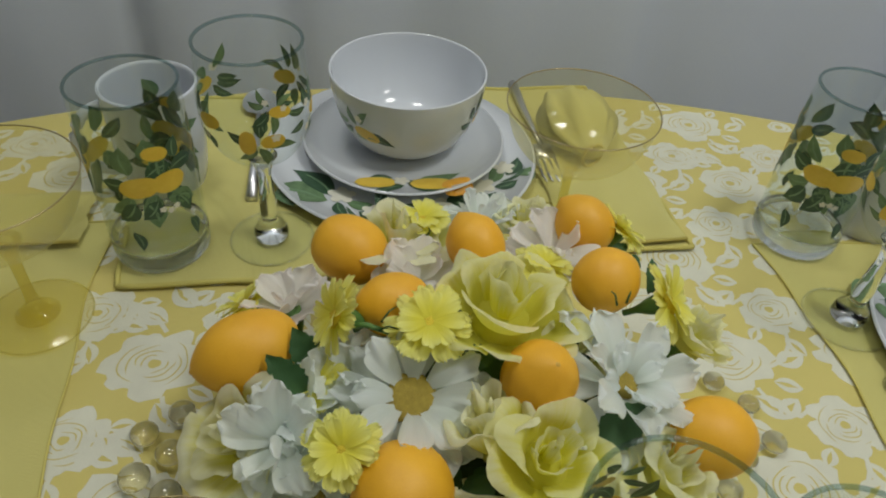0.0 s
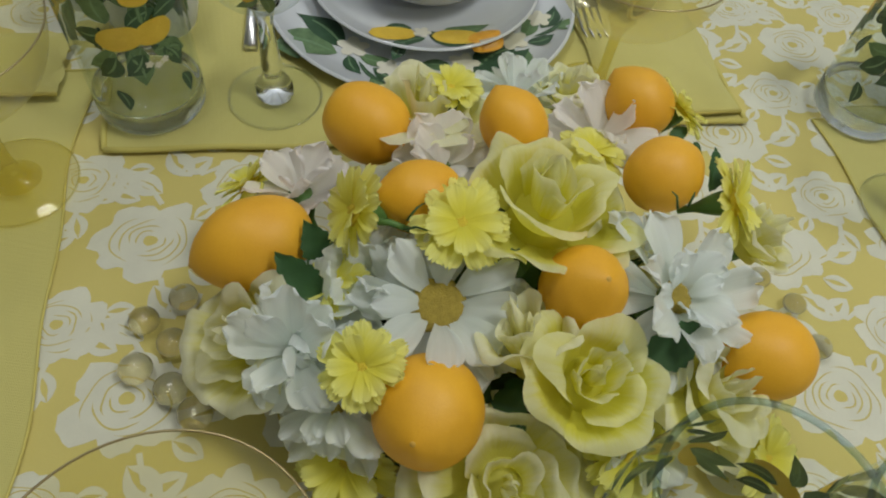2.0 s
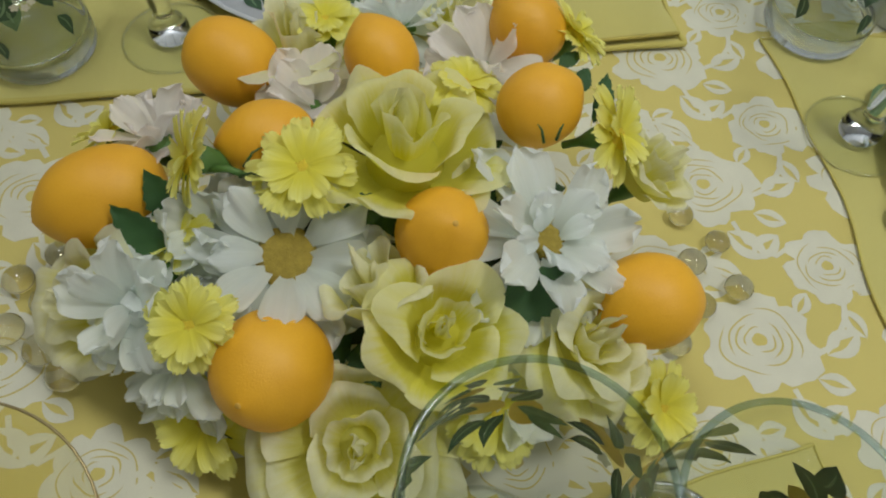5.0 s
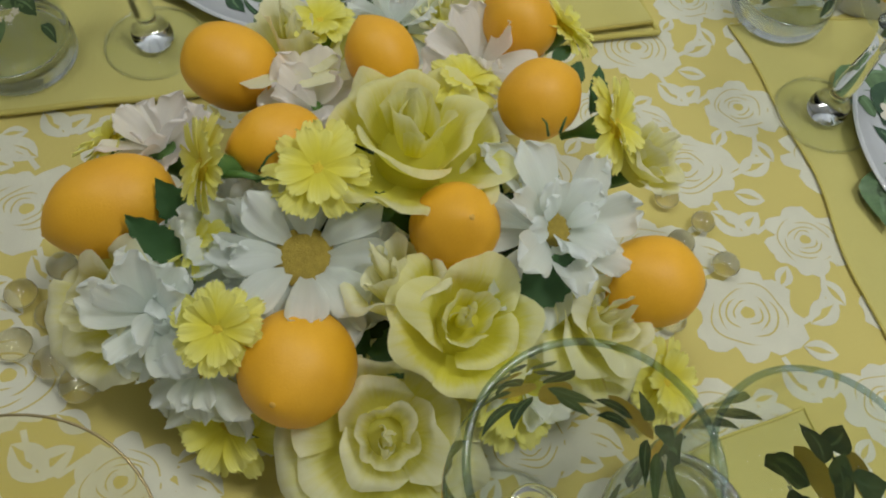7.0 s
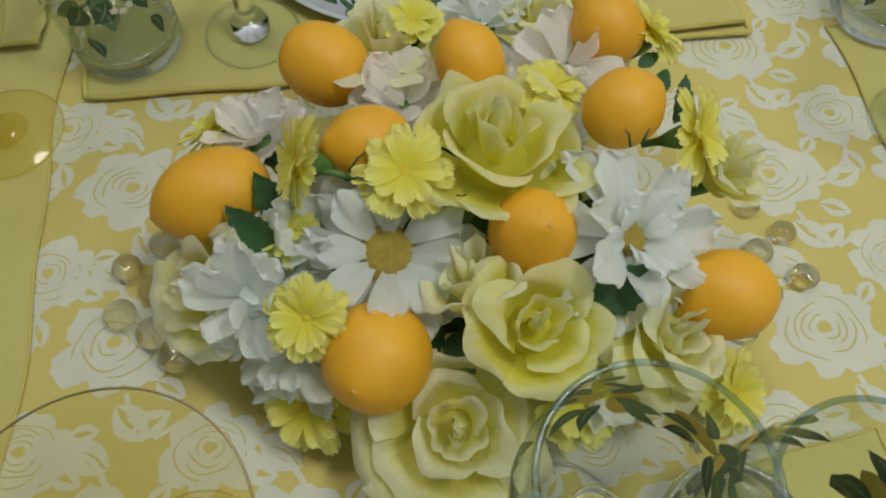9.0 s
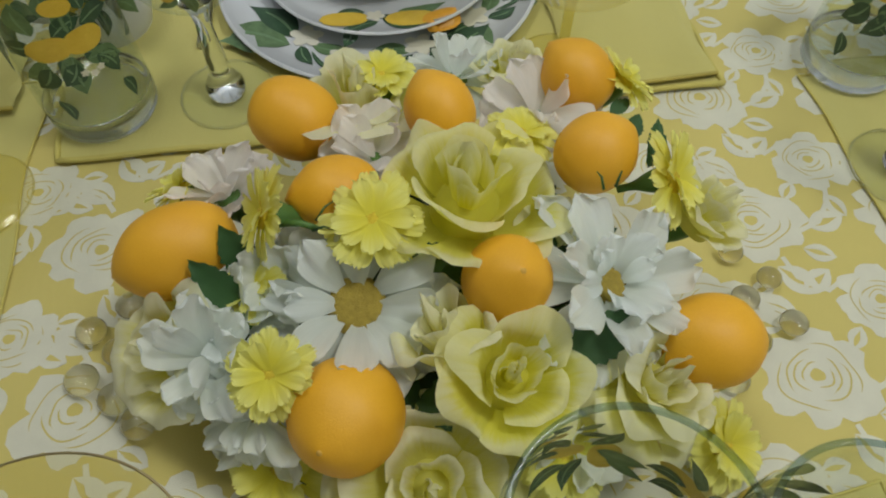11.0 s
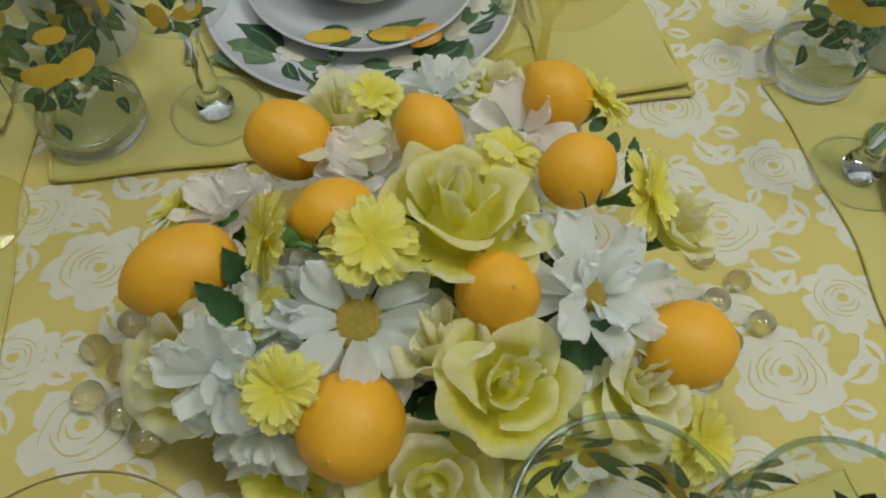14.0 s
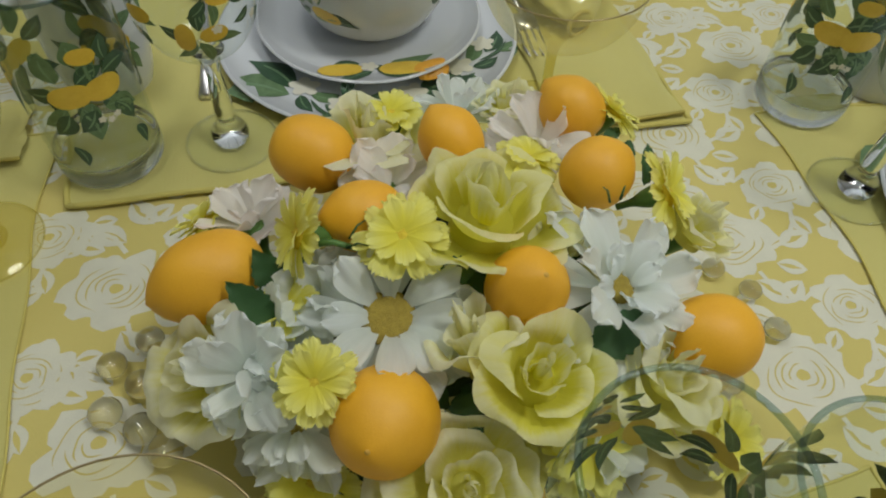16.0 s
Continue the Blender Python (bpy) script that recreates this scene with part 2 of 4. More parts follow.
def radius_at(profile, z):
    best = profile[0][0]
    for (r0, z0), (r1, z1) in zip(profile, profile[1:]):
        if min(z0, z1) <= z <= max(z0, z1) and abs(z1 - z0) > 1e-6:
            return r0 + (r1 - r0) * (z - z0) / (z1 - z0)
        if z > z1:
            best = r1
    return best


def torus(R, r, z, n=56, k=8):
    V, F = [], []
    for i in range(n):
        a = 2 * math.pi * i / n
        for j in range(k):
            b = 2 * math.pi * j / k
            q = R + r * math.cos(b)
            V.append(Vector((q * math.cos(a), q * math.sin(a), z + r * math.sin(b))))
    for i in range(n):
        for j in range(k):
            F.append((i * k + j, ((i + 1) % n) * k + j, ((i + 1) % n) * k + (j + 1) % k, i * k + (j + 1) % k))
    return V, F


def tube(points, r, k=8):
    """A round bar through points; r is one radius or one for each point."""
    V, F = [], []
    pts = [Vector(p) for p in points]
    for i, p in enumerate(pts):
        d = (pts[min(i + 1, len(pts) - 1)] - pts[max(i - 1, 0)]).normalized()
        a = d.orthogonal().normalized()
        if abs(d.z) < 0.9:
            a = d.cross(Vector((0, 0, 1))).normalized()
        b = d.cross(a)
        rr = r[i] if isinstance(r, (list, tuple)) else r
        for j in range(k):
            t = 2 * math.pi * j / k
            V.append(p + (a * math.cos(t) + b * math.sin(t)) * rr)
    for i in range(len(pts) - 1):
        for j in range(k):
            F.append((i * k + j, i * k + (j + 1) % k, (i + 1) * k + (j + 1) % k, (i + 1) * k + j))
    F.append(tuple(range(k))[::-1])
    F.append(tuple(range((len(pts) - 1) * k, len(pts) * k)))
    return V, F


def box(x0, x1, y0, y1, z0, z1):
    V = [Vector((x, y, z)) for x in (x0, x1) for y in (y0, y1) for z in (z0, z1)]
    return V, [(0, 1, 3, 2), (4, 6, 7, 5), (0, 4, 5, 1), (2, 3, 7, 6), (0, 2, 6, 4), (1, 5, 7, 3)]


def aim(at, normal, spin=0.0):
    """A pose at a place with its local z along a direction."""
    q = Vector(normal).normalized().to_track_quat("Z", "Y").to_matrix().to_4x4()
    return Matrix.Translation(at) @ q @ Matrix.Rotation(radians(spin), 4, "Z")


# ---- the room ----
def structure(name, geo, mat, label, category, smooth=False):
    return tagged(part(name, geo, mat, smooth=smooth), label, category, kind="structure")


structure("floor", box(-2.2, 2.2, -2.2, 2.0, FLOOR - 0.05, FLOOR), CARPET, "plain grey carpeted floor under the table", "floor")
structure("ceiling", box(-2.2, 2.2, -2.2, 2.0, CEILING, CEILING + 0.05), WALLPAINT, "plain white painted ceiling above the table", "ceiling")
structure("wall_south", box(-2.2, 2.2, -2.3, -2.2, FLOOR, CEILING), WALLPAINT, "plain white painted wall", "wall")
structure("wall_north", box(-2.2, 2.2, 2.0, 2.1, FLOOR, CEILING), WALLPAINT, "plain white painted wall behind the drape", "wall")
structure("wall_west", box(-2.3, -2.2, -2.2, 2.0, FLOOR, CEILING), WALLPAINT, "plain white painted wall", "wall")
structure("wall_east", box(2.2, 2.3, -2.2, 2.0, FLOOR, CEILING), WALLPAINT, "plain white painted wall", "wall")


def drape_geo(x0, x1, back):
    """A hanging backdrop cloth with soft vertical folds."""
    V, F = [], []
    nx, nz = int((x1 - x0) * 70), 10
    for j in range(nz + 1):
        z = FLOOR + 0.01 + (CEILING - FLOOR - 0.09) * j / nz
        for i in range(nx + 1):
            x = x0 + (x1 - x0) * i / nx
            y = 0.70 + back + 0.010 * math.sin(x * 13 + 1.0) + 0.006 * math.sin(x * 31 + 0.5 * z)
            for cx, w, d in ((-0.32, 0.02, 0.014), (-0.12, 0.03, 0.012), (0.9, 0.015, 0.02), (-0.8, 0.015, 0.02)):
                y += d * math.exp(-((x - cx - 0.02 * z) / w) ** 2)
            V.append(Vector((x, y, z)))
    for j in range(nz):
        for i in range(nx):
            a = j * (nx + 1) + i
            F.append((a, a + 1, a + nx + 2, a + nx + 1))
    return V, F


drape = thing("backdrop_drape", pose(0, 0, 0), "pale blue-grey fabric drape hanging in soft folds behind the table", "drape")
part("panel", drape_geo(-1.9, 0.392, 0.0), BACKCLOTH, drape)
part("panel", drape_geo(0.375, 1.9, 0.022), BACKCLOTH, drape)
part("rod", tube([(-2.0, 0.71, CEILING - 0.06), (2.0, 0.71, CEILING - 0.06)], 0.012, 10), STEEL, drape)

for lx, ly, ls, lw in LAMPS:
    lamp = thing("ceiling_lamp", pose(lx, ly, CEILING), "round white flush ceiling lamp, lit", "lamp", "ceiling lamps")
    part("base", revolve([(0.0, 0.0), (0.12, 0.0), (0.12, -0.02), (0.0, -0.02)], 32), WALLPAINT, lamp)
    part("diffuser", revolve([(0.19, -0.02), (0.19, -0.045), (0.16, -0.06), (0.0, -0.066)], 40), LAMP_WHITE, lamp)

# ---- the table and its cloths ----
TA, TB = 0.84, 0.52      # half axes of the oval table top


def oval(a, b, z0, z1, n=96, bevel=0.004):
    V, F = [], []
    rows = [(0, z0), (-bevel, z0), (0, z0 + bevel), (0, z1 - bevel), (-bevel, z1)]
    for d, z in rows[1:]:
        for k in range(n):
            t = 2 * math.pi * k / n
            V.append(Vector(((a + d) * math.cos(t), (b + d) * math.sin(t), z)))
    for j in range(3):
        for k in range(n):
            F.append((j * n + k, j * n + (k + 1) % n, (j + 1) * n + (k + 1) % n, (j + 1) * n + k))
    F.append(tuple(range(n))[::-1])
    F.append(tuple(range(3 * n, 4 * n)))
    return V, F


table = thing("dining_table", pose(0, 0, FLOOR), "oval wooden dining table under a yellow lace cloth", "table")
part("tabletop", moved(oval(TA - 0.006, TB - 0.006, -0.030, -0.006), pose(0, 0, -FLOOR)), WOOD, table, smooth=False)
for sx in (-1, 1):
    for sy in (-1, 1):
        part("leg", tube([(sx * 0.5, sy * 0.27, 0), (sx * 0.5, sy * 0.27, 0.3), (sx * 0.5, sy * 0.27, 0.72)], [0.022, 0.028, 0.034], 12), WOOD, table)


def cloth_geo():
    """The cloth on the oval top with its hanging, waving skirt."""
    V, F = [Vector((0, 0, 0))], []
    n = 160
    rings = [(0.25, 0), (0.5, 0), (0.75, 0), (0.9, 0), (0.97, 0), (0.99, -0.0005), (1.0, -0.004)]
    rings += [(1.004, -0.02), (1.008, -0.06), (1.012, -0.12), (1.016, -0.2), (1.02, -0.28)]
    for s, z in rings:
        for k in range(n):
            t = 2 * math.pi * k / n
            wav = 0.03 * max(0, -z) / 0.28 * math.sin(17 * t + 0.8 * math.sin(3 * t))
            V.append(Vector((TA * math.cos(t) * (s + wav), TB * math.sin(t) * (s + wav * 1.4), z)))
    for k in range(n):
        F.append((0, 1 + k, 1 + (k + 1) % n))
    for j in range(len(rings) - 1):
        for k in range(n):
            a, b = 1 + j * n + k, 1 + j * n + (k + 1) % n
            F.append((a, a + n, b + n, b))
    return V, F


cloth = thing("tablecloth", pose(0, 0, 0), "yellow tablecloth covered with cream rose-patterned lace", "tablecloth")
part("underlay", cloth_geo(), CLOTH, cloth, "bright yellow cotton underlay")


# flat motifs of the lace, laid a hair above the cloth
LZ = 0.00018


def lace_rose(cx, cy, R, rng, spin):
    """A filled rose with a ragged outline, cut by thin curved slits that run part of the way round."""
    n = 48
    lobes = rng.choice((6, 7))
    ph = [rng.uniform(0, 6.28) for _ in range(13)]
    sx, sy = rng.uniform(-0.10, 0.10), rng.uniform(-0.02, 0.12)

    def ring(r, k):
        """A slightly wavy, shifted oval; inner ones sit further off centre."""
        pts = []
        for q in range(n):
            t = 2 * math.pi * q / n
            rr = r(t) * (1 + 0.05 * math.sin(3 * t + ph[k]) + 0.03 * math.sin(5 * t + ph[k + 4]))
            away = max(0.0, 1 - r(t))
            pts.append(Vector((cx + R * (rr * math.cos(t) + sx * away), cy + R * 0.86 * (rr * math.sin(t) + sy * away), LZ)))
        return pts

    edges = [ring(lambda t: 0.13, 0)]
    for k, (r, w) in enumerate(((0.26, 0.016), (0.39, 0.017), (0.53, 0.016), (0.68, 0.015))):
        def slit(t, k=k, w=w):
            return w * min(1.0, max(0.0, 1.6 * math.sin(2 * t + ph[8 + k]) + 0.9))
        edges.append(ring(lambda t: r - slit(t), k))
        edges.append(ring(lambda t: r + slit(t), k))

    def outline(t):
        scallop = abs(math.sin(0.5 * lobes * (t + 0.18 * math.sin(2 * t + ph[3])) + spin)) ** 0.6
        return 0.76 + 0.29 * scallop + 0.035 * math.sin(11 * t + ph[7]) + 0.025 * math.sin(19 * t + ph[11])
    edges.append(ring(outline, 3))
    out = []
    for a, b in zip(edges[0::2], edges[1::2]):
        out.append((a + b, [(q, (q + 1) % n, n + (q + 1) % n, n + q) for q in range(n)]))
    return out


def lace_leaf(cx, cy, a, L, W, slit=True):
    out = []
    ca, sa = math.cos(a), math.sin(a)
    for side in (1, -1):
        V, F = [], []
        for k in range(7):
            u = k / 6
            w = W * math.sin(math.pi * u) ** 0.8
            lo = (0.30 * math.sin(math.pi * min(1, u * 1.25)) if slit and u < 0.8 else 0.0) * w
            for q in (lo, w):
                x, y = L * (u - 0.5), side * q
                V.append(Vector((cx + x * ca - y * sa, cy + x * sa + y * ca, LZ)))
        for k in range(6):
            F.append((2 * k, 2 * k + 1, 2 * k + 3, 2 * k + 2))
        out.append((V, F))
    return out


def lace_strip(pts, w):
    V, F = [], []
    for i, (x, y) in enumerate(pts):
        x1, y1 = pts[min(i + 1, len(pts) - 1)]
        x0, y0 = pts[max(i - 1, 0)]
        d = math.hypot(x1 - x0, y1 - y0)
        nx, ny = -(y1 - y0) / d * w, (x1 - x0) / d * w
        V += [Vector((x + nx, y + ny, LZ)), Vector((x - nx, y - ny, LZ))]
    return V, [(2 * i, 2 * i + 1, 2 * i + 3, 2 * i + 2) for i in range(len(pts) - 1)]


def lace_geo():
    rng = random.Random(4)
    geos = []
    ux, uy, vx, vy = 0.1098, -0.008, 0.0, 0.1140
    for i in range(-9, 10):
        for j in range(-7, 8):
            bx, by = 0.238 + i * ux + j * vx, 0.087 + i * uy + j * vy
            cell = lace_rose(bx, by, 0.036, rng, rng.uniform(0, 1))
            nbig = len(cell)
            sx, sy = bx + 0.062, by + 0.045
            cell += lace_rose(sx, sy, 0.030, rng, rng.uniform(0, 1))
            nrose = len(cell)
            for dx, dy, a, L, W in ((0.050, -0.006, 0.3, 0.028, 0.009), (-0.008, 0.048, 2.5, 0.030, 0.010), (0.026, 0.064, 0.6, 0.026, 0.008),
                                    (0.062, 0.006, 1.9, 0.022, 0.007), (0.014, -0.048, -0.9, 0.030, 0.010), (0.090, 0.030, -0.4, 0.022, 0.007), (-0.03, 0.04, 0.9, 0.022, 0.007), (0.036, -0.030, -0.5, 0.022, 0.007), (0.034, 0.022, 0.8, 0.018, 0.006), (-0.012, 0.062, 0.2, 0.018, 0.006)):
                cell += lace_leaf(bx + dx, by + dy, a + rng.uniform(-0.15, 0.15), L, W)
            cell.append(lace_strip([(bx + 0.028, by - 0.012), (bx + 0.045, by - 0.006), (bx + 0.058, by + 0.010), (sx, sy - 0.02)], 0.0018))
            cell.append(lace_strip([(bx + 0.005, by + 0.03), (bx - 0.004, by + 0.045), (bx - 0.022, by + 0.056), (bx - 0.034, by + 0.05)], 0.0018))
            cell.append(lace_strip([(bx + 0.01, by - 0.03), (bx + 0.014, by - 0.046), (bx + 0.03, by - 0.058), (bx + 0.045, by - 0.05)], 0.0017))
            cell.append(lace_strip([(sx + 0.02, sy), (sx + 0.03, sy - 0.008), (sx + 0.04, sy - 0.004)], 0.0016))
            for k, g in enumerate(cell):
                if all((v.x / (TA * 0.985)) ** 2 + (v.y / (TB * 0.985)) ** 2 < 1 for v in g[0]):
                    lift = 0.00004 + 0.000003 * (k - nrose) if k >= nrose else (0.0 if k < nbig else 0.00002)
                    geos.append(([v + Vector((0, 0, lift)) for v in g[0]], g[1]))
    V, F = [], []
    for g in geos:
        o = len(V)
        V += g[0]
        F += [tuple(k + o for k in f) for f in g[1]]
    return V, F


tagged(part("lace_overlay", lace_geo(), LACE, cloth, "cream lace with roses and leaves", smooth=False), kind="stuff")


def placemat(cx, cy, w, d, turn, label, z=0.0012, seed=1, hem=0.0010, name="placemat"):
    """A cloth mat with wavy edges and a rolled hem."""
    rng = random.Random(seed)
    mat = thing(name, pose(cx, cy, 0, 0, 0, turn), label, "placemat", "placemats")
    ph = [rng.uniform(0, 6) for _ in range(8)]

    def edge(u, v):
        x, y = (u - 0.5) * w, (v - 0.5) * d
        x += 0.004 * math.sin(v * 9 + ph[0]) * (abs(u - 0.5) * 2) ** 6 + 0.002 * math.sin(v * 23 + ph[1]) * (abs(u - 0.5) * 2) ** 6
        y += 0.004 * math.sin(u * 9 + ph[2]) * (abs(v - 0.5) * 2) ** 6 + 0.0015 * math.sin(u * 25 + ph[3]) * (abs(v - 0.5) * 2) ** 6
        zz = z + 0.0009 + 0.0005 * math.sin(u * 14 + ph[4]) * math.sin(v * 11 + ph[5])
        return Vector((x, y, zz))
    nx, ny = 48, 36
    V = [edge(i / nx, j / ny) for j in range(ny + 1) for i in range(nx + 1)]
    F = [(j * (nx + 1) + i, j * (nx + 1) + i + 1, (j + 1) * (nx + 1) + i + 1, (j + 1) * (nx + 1) + i) for j in range(ny) for i in range(nx)]
    part("cloth_panel", (V, F), MAT_CLOTH, mat)
    for a, b in (((0, 0), (1, 0)), ((1, 0), (1, 1)), ((1, 1), (0, 1)), ((0, 1), (0, 0))):
        pts = [edge(a[0] + (b[0] - a[0]) * k / 40, a[1] + (b[1] - a[1]) * k / 40) + Vector((0, 0, 0.0003)) for k in range(41)]
        part("hem", tube(pts, hem, 6), HEM, mat, "darker rolled hem")
    return mat


placemat(0.0, 0.350, 0.50, 0.29, 2.5, "pale yellow linen placemat with a rolled hem, under the plates", 0.0032, 3, 0.0023)
placemat(-0.435, 0.03, 0.355, 0.50, 0, "pale yellow linen placemat with a rolled hem, on the lace", 0.0006, 5)
placemat(0.495, 0.0, 0.345, 0.42, -1, "pale yellow linen placemat with a wavy hem, under glasses", 0.0006, 8)
placemat(0.045, -0.295, 0.50, 0.30, 15, "pale yellow linen placemat under the wine glass and tumbler", 0.0006, 9)

# ---- painted lemon decoration ----


def decal_leaf(f, s, h, a, L, W, m):
    V, F = [], []
    ca, sa = math.cos(a), math.sin(a)
    n = 8
    for k in range(n + 1):
        u = k / n
        w = W * math.sin(math.pi * u ** 0.85) ** 1.1 * (1.15 - 0.3 * u)
        bend = 0.12 * L * math.sin(math.pi * u)
        for q in (-1, -0.10, 0.10, 1):
            x, y = L * u, q * w * (1 + 0.10 * math.sin(9 * u + 40 * L) * abs(q)) + bend
            V.append(f(s + x * ca - y * sa, h + x * sa + y * ca))
    M = []
    for k in range(n):
        for q in range(3):
            b = 4 * k + q
            F.append((b, b + 1, b + 5, b + 4))
            M.append(5 if q == 1 and k < n - 2 else m)
    return V, F, M


def decal_fruit(f, s, h, a, L, W, m):
    V, F = [], []
    ca, sa = math.cos(a), math.sin(a)
    n = 12
    for k in range(n + 1):
        u = k / n
        c = 2 * u - 1
        w = W * (max(0, 1 - abs(c) ** 2.6) ** 0.62) * 0.92 + 0.0006
        for q in (-1, -0.5, 0, 0.5, 1):
            x, y = L * (u - 0.5), q * w
            V.append(f(s + x * ca - y * sa, h + x * sa + y * ca))
    for k in range(n):
        for q in range(4):
            b = 5 * k + q
            F.append((b, b + 1, b + 6, b + 5))
    return V, F, [m] * len(F)


PAINTS = [PAINT_LEAF, PAINT_DARK, PAINT_LEMON, PAINT_WHITE, PAINT_ORANGE, PAINT_VEIN]


def decal_blossom(f, s, h, a, R, W, m):
    """A small five-lobed blossom."""
    n = 20
    V = [f(s, h)]
    for k in range(n):
        t = a + 2 * math.pi * k / n
        r = R * (0.62 + 0.38 * abs(math.cos(2.5 * (t - a))))
        V.append(f(s + r * math.cos(t), h + r * math.sin(t)))
    F = [(0, 1 + k, 1 + (k + 1) % n) for k in range(n)]
    return V, F, [m] * n


def sprig(parent, f, rng, size=1.0, fruits=2, leaves=7, flowers=3, orange=False):
    """A painted sprig round (0, 0) of the mapping f(s, h), each motif a part."""
    for k in range(leaves):
        a = 2 * math.pi * k / leaves + rng.uniform(-0.35, 0.35)
        d = size * rng.uniform(0.004, 0.012)
        g = decal_leaf(lambda s, h: f(s, h, 0.0002 + 0.00002 * k), d * math.cos(a), d * math.sin(a), a + rng.uniform(-0.5, 0.5),
                       size * rng.uniform(0.016, 0.026), size * rng.uniform(0.0036, 0.0054), 0 if rng.random() < 0.5 else 1)
        part("painted_leaf", g, PAINTS, parent)
    a0 = rng.uniform(-0.5, 0.5)
    for k in range(fruits):
        a = a0 + 2 * math.pi * k / max(1, fruits) + rng.uniform(-0.3, 0.3)
        g = decal_fruit(lambda s, h: f(s, h, 0.0004 + 0.00003 * k), size * 0.010 * math.cos(a), size * 0.006 * math.sin(a), a * 0.5,
                        size * rng.uniform(0.019, 0.026), size * 0.0066, 4 if orange and k % 2 else 2)
        part("painted_lemon", g, PAINTS, parent)
    for k in range(flowers):
        a = rng.uniform(0, 6.28)
        part("painted_blossom", decal_blossom(lambda s, h: f(s, h, 0.0005), size * 0.013 * math.cos(a), size * 0.013 * math.sin(a), a, size * 0.0042, 0, 3), PAINTS, parent)


def on_side(profile, theta, z0):
    def f(s, h, lift):
        z = z0 + h
        r = radius_at(profile, z)
        t = theta + s / max(0.01, r)
        return Vector(((r + lift + 0.0002) * math.cos(t), (r + lift + 0.0002) * math.sin(t), z))
    return f


def on_plate(profile, r0, theta):
    def f(s, h, lift):
        x, y = (r0 + h) * math.cos(theta) - s * math.sin(theta), (r0 + h) * math.sin(theta) + s * math.cos(theta)
        r = math.hypot(x, y)
        z = profile[0][1]
        for (ra, za), (rb, zb) in zip(profile, profile[1:]):
            if ra <= r <= rb:
                z = za + (zb - za) * (r - ra) / (rb - ra)
        return Vector((x, y, z + lift + 0.0002))
    return f


# ---- glassware ----
def side_sprig(parent, f, rng):
    """Two long lemons end to end, leaves above and a denser bunch of leaves and blossom below."""
    def at(lift):
        return lambda s, h: f(s, h, lift)
    bunch = [(-0.016, 0.012, 1.9, 0), (-0.006, 0.008, 0.5, 1), (0.004, 0.008, 1.2, 0), (0.012, 0.010, 0.3, 1), (-0.020, 0.004, 2.9, 1), (0.004, 0.022, 1.7, 0), (0.018, 0.018, 1.1, 1)]
    bunch += [(s, -0.008 - 0.006 * q, a, (q + k) % 2) for q in range(2) for k, (s, a) in enumerate(((-0.017, -2.5), (-0.009, -1.2), (-0.001, -2.0), (0.006, -0.6), (0.013, -1.4)))]
    for k, (s, h, a, m) in enumerate(bunch):
        part("painted_leaf", decal_leaf(at(0.0002 + 0.00002 * k), s, h, a + rng.uniform(-0.35, 0.35), rng.uniform(0.018, 0.026), rng.uniform(0.0060, 0.0084), m), PAINTS, parent)
    for k, s in enumerate((-0.0115, 0.0100)):
        part("painted_lemon", decal_fruit(at(0.0006 + 0.00004 * k), s, rng.uniform(-0.001, 0.001), rng.uniform(-0.12, 0.12), rng.uniform(0.026, 0.029), 0.0092, 2), PAINTS, parent)
    part("painted_lemon", decal_fruit(at(0.00075), 0.004, 0.027, rng.uniform(-0.4, 0.1), 0.019, 0.0058, 2), PAINTS, parent)
    for s in (0.001, 0.0065, 0.0115):
        part("painted_blossom", decal_blossom(at(0.0007), s, -0.024 + rng.uniform(-0.002, 0.002), rng.uniform(0, 6), 0.0030, 0, 3), PAINTS, parent)


def tumbler(at, face, label, seed):
    rng = random.Random(seed)
    g = thing("tumbler", pose(*at), label, "glass", "lemon tumblers")
    out = [(0.0388, 0.0145), (0.0388, 0.03), (0.0388, 0.06), (0.0389, 0.10), (0.0390, 0.13), (0.0392, 0.1555)]
    part("glass_wall", revolve(out), THIN, g)
    part("inner_wall", revolve([(r - 0.0024, z) for r, z in out]), THIN, g)
    part("rim", torus(0.0380, 0.0013, 0.156), THIN_RIM, g, "clear rounded rim, tinted for its dark refraction")
    part("heavy_base", revolve([(0.0, 0.0012), (0.0335, 0.0004), (0.0366, 0.0010), (0.0384, 0.004), (0.0389, 0.009), (0.0388, 0.0200), (0.0366, 0.0215), (0.0335, 0.0185), (0.0, 0.0165)]), BASE_GLASS, g, "thick grey glass base")
    for dt in (0.0, 2.09, -2.09):
        side_sprig(g, on_side(out, face + dt, 0.090), rng)
    for dt in (-0.62, 0.55, 2.6, -2.7):
        part("painted_leaf", decal_leaf(lambda s, h, f=on_side(out, face + dt, 0.048): f(s, h, 0.0004), 0, 0, -1.4, 0.02, 0.0045, 1), PAINTS, g)
    return g


